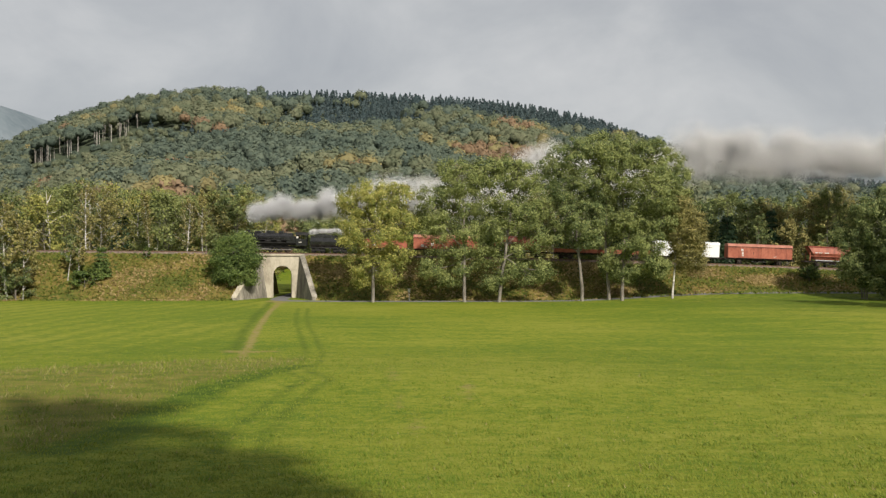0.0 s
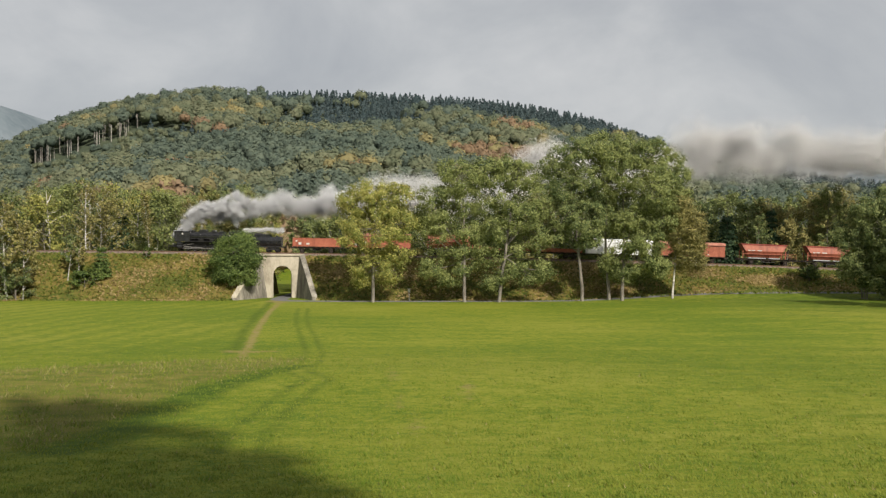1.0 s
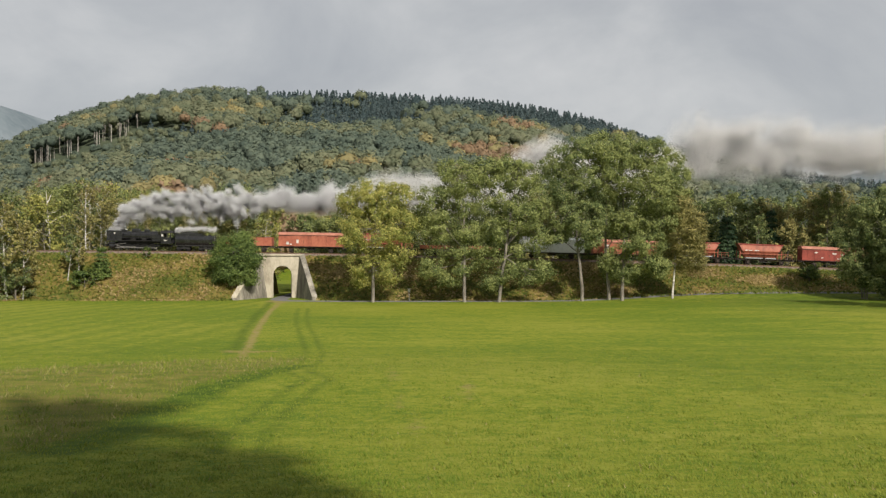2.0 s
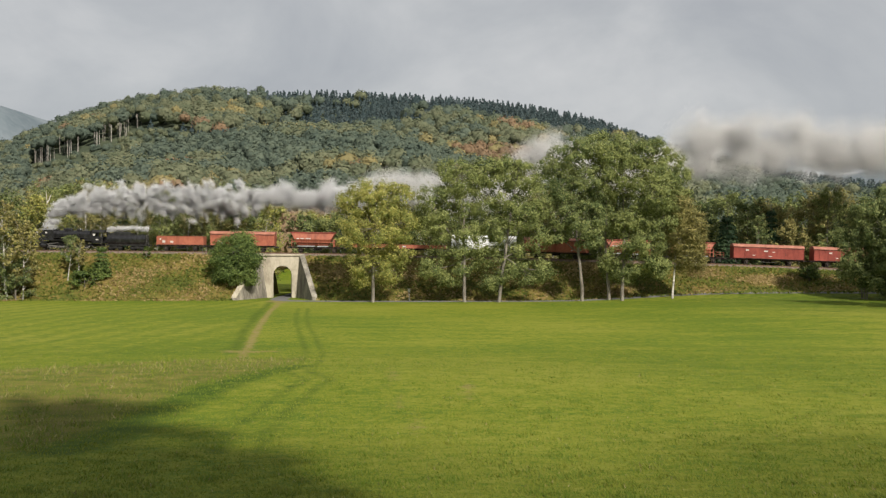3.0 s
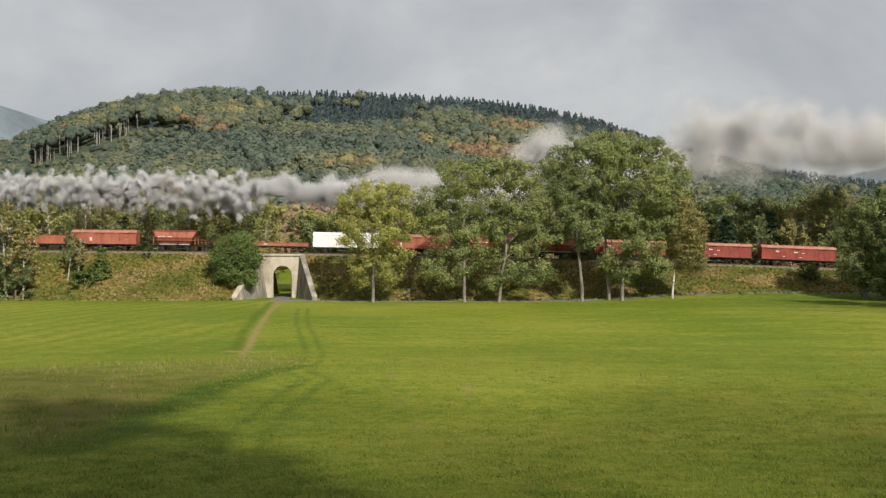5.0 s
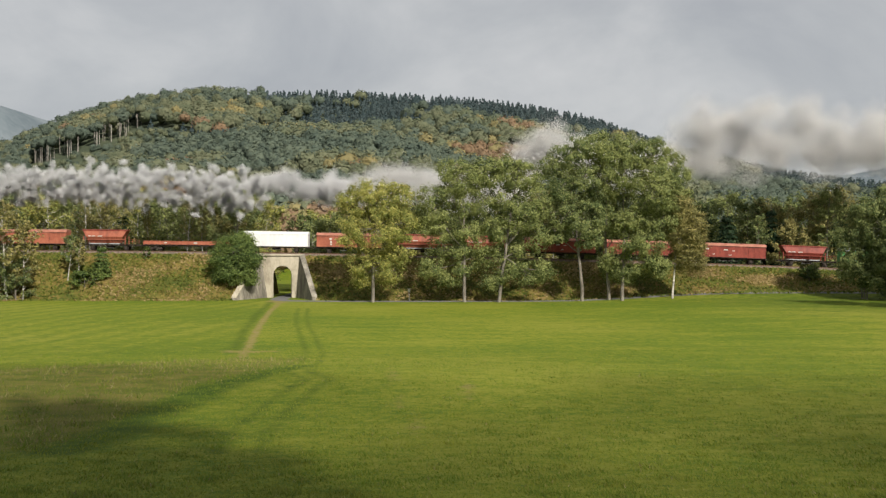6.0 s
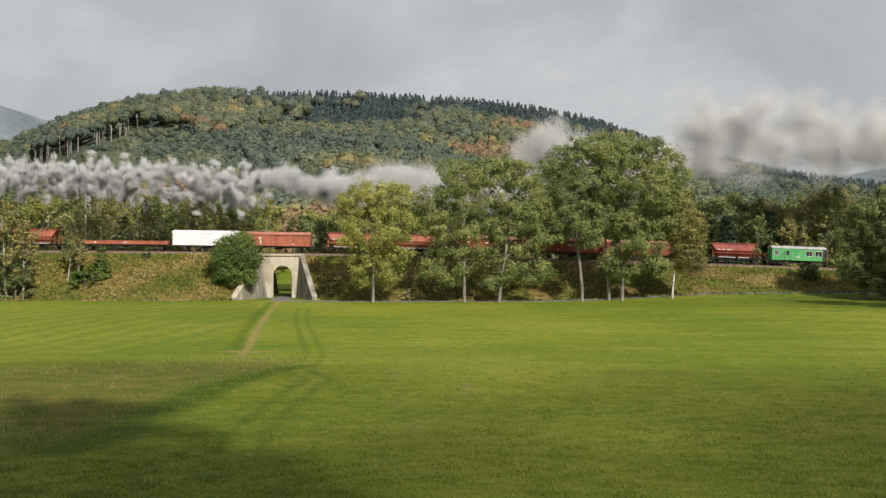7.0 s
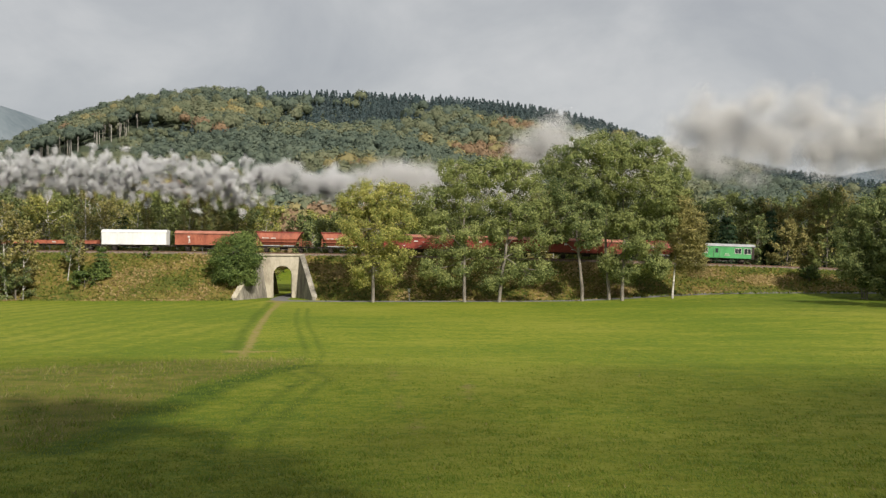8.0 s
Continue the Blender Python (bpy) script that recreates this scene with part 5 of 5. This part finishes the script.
def build_back_woods():
    """The wood behind the line, tree by tree."""
    rng = np.random.default_rng(77)
    g = "wood behind the railway line"
    P = np.array([-60, 40, 130, 210, 330, 420, 500, 560, 640, 760, 900, 1000, 1100, 1230, 1320, 1400, 1470, 1540, 1640])
    T = np.array([350, 345, 328, 332, 338, 330, 372, 385, 375, 345, 340, 340, 340, 345, 352, 352, 338, 350, 345.0])
    p, i = -60.0, 0
    while p < 1650:
        for row in range(2):
            y = 232 + 22 * row + rng.uniform(-5, 8)
            pp = p + rng.uniform(-10, 10) + row * 14
            top = np.interp(pp, P, T) + rng.uniform(-6, 18) - row * 4
            h = EYE - (top - 441) / FOCAL * y - float(ground_z(px_at(pp, y), y))
            k = rng.uniform()
            right = pp > 1230
            if 470 < pp < 540:
                continue
            if k < (0.35 if right else 0.08):
                conifer("spruce", px_at(pp, y), y, h, h * 0.2, 100 + i, "dark green spruce in the wood behind the line", group=g, size=0.32, n=2400)
            else:
                leaf = rng.choice(["leaf_dark", "leaf_birch", "leaf_ash", "leaf_yellow"], p=[0.3, 0.3, 0.4, 0.0] if right else [0.42, 0.22, 0.28, 0.08])
                broadleaf("wood_tree", px_at(pp, y), y, h, h * 0.30, 100 + i, "autumn deciduous tree in the wood behind the line", leaf, "birch" if rng.uniform() < 0.3 else "bark", 0.12, 5600, 0.215, group=g, clumps=1.05, r0=0.16)
            i += 1
        p += rng.uniform(24, 34)
    for p, top, seed, clear in ((273, 345, 301, 0.5), (329, 352, 302, 0.45), (362, 338, 303, 0.5), (150, 322, 304, 0.3)):
        x = px_at(p, 221)
        broadleaf("birch_tree", x, 221, EYE - (top - 441) / FOCAL * 221 - float(ground_z(x, 221)), 2.6, seed, "slender birch with a white stem before the wood", "leaf_birch", "birch", clear, 1500, 0.17, r0=0.2, group="birches before the wood")
    for p, top, wide, seed in ((1287, 350, 4.8, 311), (1365, 338, 3.4, 312)):
        x = px_at(p, 226)
        conifer("spruce", x, 226, EYE - (top - 441) / FOCAL * 226 - float(ground_z(x, 226)), wide, seed, "dark green spruce in the wood behind the line", group=g, size=0.3, n=5200)
    for p, y, top, wide, leaf, seed, n in ((1384, 221, 392, 4.2, "leaf_birch", 313, 5000), (1462, 224, 334, 4.6, "leaf_ash", 314, 9000), (1340, 223, 385, 3.6, "leaf_dark", 315, 5000)):
        x = px_at(p, y)
        broadleaf("wood_tree", x, y, EYE - (top - 441) / FOCAL * y - float(ground_z(x, y)), wide, seed, "autumn deciduous tree in the wood behind the line", leaf, "bark", 0.05, n, 0.19, group=g, r0=0.16)
    # bare white snag
    tv, tf = [], []
    pts, rad = limb(rng, Vector((0, 0, 0)), Vector((0.02, 0, 1)), 22.5, 0.28, 9, 0.1, 0.06)
    tube(tv, tf, pts, rad, 7)
    for k, (s, ang, ln) in enumerate(((5, 2.6, 5.5), (6, 0.4, 4.5), (6, 3.0, 5.0), (7, 0.1, 3.2), (7, 2.2, 4), (8, 1.2, 2.4), (4, 3.3, 4.5))):
        lp, lr = limb(rng, pts[s], Vector((math.cos(ang), -0.2, 0.45)), ln, 0.14, 4, 0.12, 0.3)
        tube(tv, tf, lp, lr, 5)
    sn = tagged(new("dead_tree"), "bare bleached dead tree rising out of the wood", "tree")
    sn.location = (px_at(92, 228), 228, -0.2)
    t = new("trunk", quick_mesh("trunk", tv, tf, ["dead"], None, True))
    t.parent = sn


def build_hill_forest():
    """The wooded hill: crowns by the thousand."""
    rng = np.random.default_rng(9)
    V, F, I, trunks = [], [], [], []
    base = 0
    cores = []
    bm = bmesh.new()
    bmesh.ops.create_icosphere(bm, subdivisions=2, radius=1.0)
    BALL_V = [np.array(v.co[:]) for v in bm.verts]
    BALL_F = np.array([[v.index for v in f.verts] for f in bm.faces])
    bm.free()
    mats = ["hazy_green", "hazy_olive", "hazy_yellow", "hazy_rust", "hazy_needle"]
    y = 352.0
    while y < 1325:
        gap = 8.0 + y * 0.0025
        x = px_at(-60, y)
        while x < px_at(1640, y):
            tx, ty = x + rng.uniform(-4, 4), y + rng.uniform(-6, 6)
            z = float(ground_z(tx, ty))
            p = tx / ty * FOCAL + 784
            u = (ty - 330) / 970
            patch = noise.noise((tx * 0.006, ty * 0.006, 2.0))
            crest = smooth01((u - 0.80 + 0.22 * patch) / 0.1) * smooth01((p - 400) / 90)
            con = 0.04 + 0.96 * crest + 0.6 * (patch > 0.30)
            if crest > 0.5:
                x -= gap * 0.45
            level = 441 - (z - EYE) / ty * FOCAL
            edge = np.interp(p, [60, 120, 190, 250], [303, 284, 260, 236])
            young = 45 < p < 320 and -4 < level - edge < 42
            old_edge = 60 < p < 252 and -16 < level - edge < -4
            if young or old_edge:
                con = 0
            if rng.uniform() < con:
                n, kind = 60, 4
                h, r = rng.uniform(10.5, 13), rng.uniform(4.8, 6.0)
                t = rng.uniform(0, 1, n) ** 1.4
                a = rng.uniform(0, 6.28, n)
                rr = r * (1 - t) * rng.uniform(0.5, 1, n)
                c = np.stack([rr * np.cos(a), rr * np.sin(a), h * (0.1 + 0.9 * t)], 1)
                nn = np.stack([np.cos(a), np.sin(a), np.full(n, 0.5)], 1)
                s = 1.25
            else:
                n = 80
                k = rng.uniform() * 0.45 + 0.28 + 1.1 * noise.noise((tx * 0.009, ty * 0.009, 7.0))
                kind = 0 if k < 0.5 else 1 if k < 0.86 else 2 if k < 0.97 else 3
                h, r = rng.uniform(14, 20), rng.uniform(5.0, 9.5)
                if young:
                    h, r, kind = rng.uniform(4, 6.5), rng.uniform(3, 4.5), int(rng.uniform() < 0.35)
                if old_edge:
                    h, r = rng.uniform(24, 28), rng.uniform(5, 6.5)
                    trunks.append((tx, ty, z, h))
                d = rng.normal(0, 1, (n, 3))
                d[:, 2] = np.abs(d[:, 2]) * 1.2 - 0.35
                d[:, 1] = np.where(rng.uniform(0, 1, n) < 0.7, -np.abs(d[:, 1]), d[:, 1])
                d /= np.linalg.norm(d, axis=1, keepdims=True)
                c = d * np.array([r, r, r * 0.95]) * rng.uniform(0.8, 1.2, (n, 1)) + np.array([0, 0, h - r * 0.8])
                nn = d
                s = 0.17 * r
                lump = np.array([v * (1 + 0.55 * noise.noise(Vector(v) * 1.6 + Vector((tx, ty, 0)))) for v in BALL_V]) * np.array([r, r, r * 0.85]) * 0.92 + np.array([tx, ty, z + h - r * 0.8])
                V.append(lump)
                cores.append((BALL_F + base, kind))
                base += len(lump)
            v, f = cards(rng, c + np.array([tx, ty, z]), nn, s, 0.35)
            V.append(v)
            F.append(f + base)
            I.append(np.full(n, kind))
            base += len(v)
            x += gap * rng.uniform(0.75, 1.25)
        y += 11.0 + (y - 330) * 0.006
    # leaf masses and the denser heart of each crown, split into triangles
    quads, kinds = np.concatenate(F), np.concatenate(I)
    heart = np.concatenate([c[0] for c in cores])
    tris = np.concatenate([quads[:, :3], quads[:, [0, 2, 3]], heart])
    kinds = np.concatenate([kinds, kinds, np.repeat([c[1] for c in cores], len(BALL_F))])
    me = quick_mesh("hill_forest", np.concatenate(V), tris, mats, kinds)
    me.polygons.foreach_set("use_smooth", np.arange(len(tris)) >= 2 * len(quads))
    ob = new("hill_forest", me)
    tv, tf = [], []
    for tx, ty, z, h in trunks:
        for k in range(2):
            q = Vector((tx + rng.uniform(-3, 3), ty - 2 + rng.uniform(-2, 2), z - 1))
            tube(tv, tf, [q, q + Vector((rng.uniform(-0.5, 0.5), 0, h * 0.7))], [0.3, 0.2], 6)
    edge_ob = new("forest_edge_trunks", quick_mesh("forest_edge_trunks", tv, tf, ["pale_trunk"], None, True))
    tagged(edge_ob, "tall pale bare trunks along the forest edge on the hill", "trunks", kind="stuff")
    tagged(ob, "wooded hillside of green, olive and yellowing autumn trees", "forest", kind="stuff")


conifer("lone_spruce", px_at(408, 1280), 1280, 26, 4.0, 61, "lone spruce standing over the crest of the hill", leaf="hazy_needle", size=0.9, n=500)
build_lane_trees()
build_bank_bushes()
build_back_woods()
build_hill_forest()

# ---- smoke and steam ----


def puff_meshes(material, radius, count, seed, long=1.0, limit=0.0, drops=1800, size=0.054):
    """Billows of smoke: a crowd of tiny drops, dense in the middle of each lobe and thin at its edge."""
    rng = np.random.default_rng(seed)
    out = []
    for k in range(count):
        lobes = rng.normal(0, 1, (10, 3))
        lobes /= np.linalg.norm(lobes, axis=1, keepdims=True)
        lobes *= rng.uniform(0.3, 0.75, (10, 1))
        c = lobes[rng.integers(0, 10, drops)] * 0.9 + rng.normal(0, 0.25, (drops, 3))
        c *= np.array([radius * long, radius, radius])
        if limit:
            c = c[np.hypot(c[:, 1], c[:, 2]) < limit]
        v, f = cards(rng, c, np.zeros((len(c), 3)), size, 1.0)
        v = v.reshape(-1, 4, 3)[:, :3].reshape(-1, 3)
        out.append(quick_mesh("smoke_puff", v, np.arange(len(v)).reshape(-1, 3), [material]))
    return out


PUFFS = []           # (object, rows)
CHIMNEY = -729 / PX + 7.2 - 5.3


def build_smoke():
    rng = np.random.default_rng(4)
    fresh = tagged(new("smoke_plume"), "grey smoke and white steam billowing from the locomotive", "smoke")
    old = tagged(new("steam_cloud"), "pale steam drifting up behind the trees", "steam")
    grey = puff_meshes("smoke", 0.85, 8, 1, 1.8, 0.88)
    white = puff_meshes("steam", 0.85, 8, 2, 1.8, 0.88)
    big = puff_meshes("steam", 2.1, 6, 3, 1.15, 0, 5200, 0.06)
    wide = puff_meshes("old_steam", 3.9, 8, 4, 1.15, 0, 5200, 0.062)
    times = [0, 0.4, 0.8, 1.2, 1.6, 2.0, 2.5, 3, 3.5, 4, 4.5, 5, 5.5, 6, 6.5, 7, 7.5, 8.0]
    # fresh smoke: each piece rides in the boiler until the chimney throws it out
    te = 0.03
    while te < 4.6:
        for j in range(24):
            d = rng.normal(0, 1, 3)
            d /= np.linalg.norm(d)
            d *= rng.uniform(0.35, 1.0)
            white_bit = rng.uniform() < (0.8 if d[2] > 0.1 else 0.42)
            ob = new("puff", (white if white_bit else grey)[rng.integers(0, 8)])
            ob.parent = fresh
            tagged(ob, kind="stuff")
            born = te + rng.uniform(-0.03, 0.10)
            xe = lead(born) + CHIMNEY
            p = xe * PX + 784
            climb = np.interp(p, [0, 250, 450], [1.25, 0.95, 0.6])
            leap = np.interp(p, [0, 250, 450], [6.0, 5.0, 4.2])
            turn = rng.uniform(-80, 80, 3)
            rows = []
            ts = sorted(set([t for t in times if t < born - 0.05 or t > born + 0.9] + [round(born + a, 2) for a in (0, 0.12, 0.3, 0.6, 0.9) if born + a < 8]))
            for t in ts:
                a = t - born
                if a <= 0:
                    x = lead(t) + CHIMNEY
                    rows.append((t, pose(x + 2.2 * min(1, -a * 6), TRACK_Y, float(rail_z(x)) + 3.0)))
                    continue
                beat = 1 + 0.22 * math.sin(xe * 0.85) + 0.1 * math.sin(xe * 2.1)
                if white_bit:
                    up = leap * (1 - math.exp(-a / 0.14)) + climb * a
                    s = (2.8 * (1 - math.exp(-a / 0.45)) + 0.28 * a) * beat
                else:
                    up = (leap - 0.9) * (1 - math.exp(-a / 0.13)) + climb * 0.95 * a
                    s = 2.4 * (1 - math.exp(-a / 0.35)) + 0.36 * a
                m = min(1, a / 0.9)
                rows.append((t, pose(xe + d[0] * s * 0.9 + 0.25 * a, TRACK_Y + d[1] * s, float(rail_z(xe)) + 4.2 + up + d[2] * s * 1.05 - 0.6 * (1 - m), *(turn * m))))
            PUFFS.append((ob, rows))
        te += 0.15
    # smoke that hangs over the line when the clip begins
    P = np.array([450, 520, 600, 720, 790, 880, 960, 1040, 1120, 1200, 1260, 1400, 1500, 1680])
    C = np.array([380, 370, 364, 342, 352, 346, 290, 308, 326, 282, 268, 277, 277, 273.0])     # middle height
    R = np.array([20, 27, 32, 38, 30, 34, 42, 36, 36, 46, 58, 54, 52, 54.0])               # half height
    V = np.array([9, 6, 4, 3.5, 1.5, 1.5, 5.5, 3.0, 2.0, 3.0, 4.5, 4.5, 4.5, 4.5])                    # climb
    p = 456.0
    while p < 1680:
        c, r, v = np.interp(p, P, C), np.interp(p, P, R), np.interp(p, P, V)
        beat = 0.2 * math.sin(p * 0.068) + 0.07 * math.sin(p * 0.17 + 1)
        c, r = c - beat * 20, r * (1 + beat)
        for j in range(7 if p < 640 else 9):
            d = rng.normal(0, 1, 3)
            d /= np.linalg.norm(d)
            d *= rng.uniform(0.4, 1)
            if p < 640:
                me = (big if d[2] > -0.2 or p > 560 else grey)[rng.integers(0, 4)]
                k = (r / PX) - 1.3
            else:
                me = wide[rng.integers(0, 8)]
                k = (r / PX) - 2.6
            ob = new("puff", me)
            ob.parent = fresh if p < 640 else old
            tagged(ob, kind="stuff")
            x = (p + rng.uniform(-8, 8) - 784) / PX + d[0] * 2.0
            z = EYE - (c - 441) / PX
            sp = np.interp(p, [450, 640, 1100, 1300, 1680], [0.035, 0.03, 0.07, 0.16, 0.18])
            turn = rng.uniform(-50, 50, 3)
            rows = []
            for t in (0, 2, 4, 6, 8.0):
                g = 1 + sp * t
                rows.append((t, pose(x + 0.15 * t + d[0] * sp * t * 4, TRACK_Y + 2 + d[1] * k * g, z + v / PX * t + d[2] * k * g, *(turn * (1 + 0.05 * t)))))
            PUFFS.append((ob, rows))
        p += 17 if p < 640 else 23
    # white steam from the safety valves, swept back over the tender
    wisp = puff_meshes("wisp", 0.5, 4, 6, 1.7, 0, 900, 0.05)
    e = tagged(new("valve_steam"), "bright white steam streaming back over the tender", "steam")
    for k in range(26):
        ob = new("puff", wisp[k % 4])
        ob.parent = e
        tagged(ob, kind="stuff")
        s = 0.75 * (k / 25) ** 1.5
        ob.matrix_basis = pose(s * 10.0 + rng.uniform(-0.3, 0.3), rng.uniform(-0.5, 0.5), 0.1 + 0.5 * math.sin(s * 3) * rng.uniform(0.3, 1) + rng.uniform(-0.15, 0.2), *rng.uniform(-25, 25, 3))
    MOVING.append((e, -729 / PX + 14.6))


build_smoke()


# ---- meadow detail ----


def build_tufts():
    """Blades and tufts that stand out of the near meadow."""
    rng = np.random.default_rng(31)
    n = 300000
    y = 23 + 77 * rng.uniform(0, 1, n) ** 1.7
    x = y * rng.uniform(-0.45, 0.45, n)
    dry = long_grass(x, y)
    patch = np.sin(x * 1.9 + 2 * np.sin(y * 0.7)) * np.sin(y * 1.3 + 1.5 * np.sin(x * 0.9))
    keep = rng.uniform(0, 1, n) < 0.5 + 0.2 * patch + 0.5 * dry
    x, y, dry, patch = x[keep], y[keep], dry[keep], patch[keep]
    n = len(x)
    z = ground_z(x, y)
    h = rng.uniform(0.03, 0.08, n) * (1 + 0.5 * np.maximum(patch, 0)) * (1 + 1.7 * dry * rng.uniform(0, 1, n) ** 2 * (0.6 + 0.6 * (patch > 0.1))) * (1 + 0.004 * y)
    tall = rng.uniform(0, 1, n) < 0.0012
    h = np.where(tall, rng.uniform(0.2, 0.42, n), h)
    w = np.where(tall, 0.006, h * rng.uniform(0.15, 0.4, n) * (1 - 0.6 * dry))
    a = rng.uniform(0, 6.28, n)
    u = np.stack([np.cos(a), np.sin(a), np.zeros(n)], 1)
    lean = np.stack([rng.normal(-0.2, 0.6, n), rng.normal(0.9, 0.6, n), np.ones(n)], 1)
    lean[tall] *= np.array([0.4, 0.3, 1])
    p = np.stack([x, y, z - 0.01], 1)
    v = np.stack([p - u * w[:, None], p + u * w[:, None], p + lean * h[:, None]], 1).reshape(-1, 3)
    kind = ((rng.uniform(0, 1, n) < dry * 0.42 * (0.5 + 0.5 * patch) + 0.012) | tall).astype(int)
    ob = new("grass_tufts", quick_mesh("grass_tufts", v, np.arange(3 * n).reshape(-1, 3), ["blade", "dry_blade"], kind))
    tagged(ob, "short green blades and dry straw tufts of the meadow", "grass", kind="stuff")


def build_bank_scrub():
    """Dry grass and herbs on the embankment."""
    rng = np.random.default_rng(32)
    n = 30000
    x = rng.uniform(-105, 105, n)
    t = np.where(rng.uniform(0, 1, n) < 0.12, -0.35 * rng.uniform(0, 1, n) ** 2, rng.uniform(0, 1, n))
    ok = (x < BX0 - 1.0 - 2.2 * (1 - t)) | (x > BX1 + 1.0 + 3.4 * (1 - t))
    x, t = x[ok], t[ok]
    n = len(x)
    zr, g = rail_z(x) - 0.55, ground_z(x, np.full(n, 196.0)) - 0.5
    c = np.stack([x, 194.5 + t * 11.1, np.where(t > 0, g + (zr - g) * np.maximum(t, 0) ** 0.92, g + 0.45) + 0.12], 1)
    patch = np.array([noise.noise((a * 0.09, b * 2.5, 5.0)) for a, b in zip(x, t)]) + rng.normal(0, 0.16, n) - 0.14 * smooth01((x - 20) / 20)
    kind = np.where(patch < -0.1, 0, np.where(patch < 0.16, 1, 2))
    v, f = cards(rng, c, np.tile([0.0, -0.7, 0.7], (n, 1)), 0.28, 0.5)
    ob = new("bank_scrub", quick_mesh("bank_scrub", v, f, ["scrub_green", "scrub_olive", "scrub_dry"], kind))
    tagged(ob, "tangled green herbs and dry brown grass on the embankment", "scrub", kind="stuff")


def build_shade_trees():
    """Trees behind the camera, whose shadow falls on the near meadow."""
    for x, y, h, w, seed in ((8.5, -3, 36.5, 6.0, 51), (10.5, -8, 33, 5.2, 52), (2.0, -8, 36, 6.0, 53)):
        broadleaf("roadside_tree", x, y, h, w, seed, "tall deciduous tree shading the near meadow", "leaf_dark", "bark", 0.2, 7000, 0.4, r0=0.3, clumps=1.4, group="trees shading the meadow")


def build_cloud():
    """A thin low cloud that drifts before the sun."""
    rng = np.random.default_rng(8)
    e = tagged(new("drifting_cloud"), "thin grey cloud drifting before the sun", "cloud")
    for k in range(46):
        bm = bmesh.new()
        bmesh.ops.create_icosphere(bm, subdivisions=3, radius=1.0)
        r = rng.uniform(22, 40)
        o = Vector(rng.uniform(-50, 50, 3))
        for v in bm.verts:
            q = 1 + 0.3 * noise.noise(v.co * 1.5 + o)
            v.co = Vector((v.co.x * r * q, v.co.y * r * q, v.co.z * 5 * q))
        ob = part("cloud_bank", bm, "cloud", e)
        ob.location = (rng.uniform(-150, 150), rng.uniform(-150, -34), rng.uniform(-8, 8))
    return e


build_tufts()
build_bank_scrub()
build_shade_trees()
CLOUD = build_cloud()


def build_sign():
    e = tagged(new("lane_sign"), "small pale sign on a thin post beside the lane", "sign")
    x, y = px_at(724, 190), 190.0
    e.location = (x, y, float(ground_z(x, y)))
    bm = bmesh.new()
    cyl(bm, 0.045, 2.2, Matrix.Translation((0, 0, 1.05)), 10)
    part("post", bm, "pole", e)
    bm = bmesh.new()
    box(bm, -0.22, 0.22, -0.075, -0.05, 1.75, 2.3, 0.01)
    part("plate", bm, "mark", e)


build_sign()


def motions():
    for thing, off in MOVING:
        lift = Matrix.Translation((0, 0, 4.05)) if thing.name.startswith("valve_steam") else Matrix.Identity(4)
        walk(thing, [(k * 0.5, at_track(lead(k * 0.5) + off) @ lift) for k in range(17)])
    for ob, r in WHEELS:
        x = ob.location.x
        step = 1 / 30 if r < 0.6 else 2 / 30
        n = round(8.0 / step)
        walk(ob, [(k * step, Matrix.Translation((x, 0, r)) @ Matrix.Rotation((lead(k * step) - lead(0)) / r, 4, "Y")) for k in range(n + 1)])
    for ob, rows in PUFFS:
        walk(ob, rows)

    # the cloud's far edge, where its shadow meets the meadow
    up = 110.0
    back = to_sun * (up / to_sun.z)
    walk(CLOUD, [(t, pose(back.x, back.y + edge, up)) for t, edge in ((0, -14), (1.7, 14), (2.8, 62), (4.5, 82), (6.0, 92), (8.0, 102))])


motions()
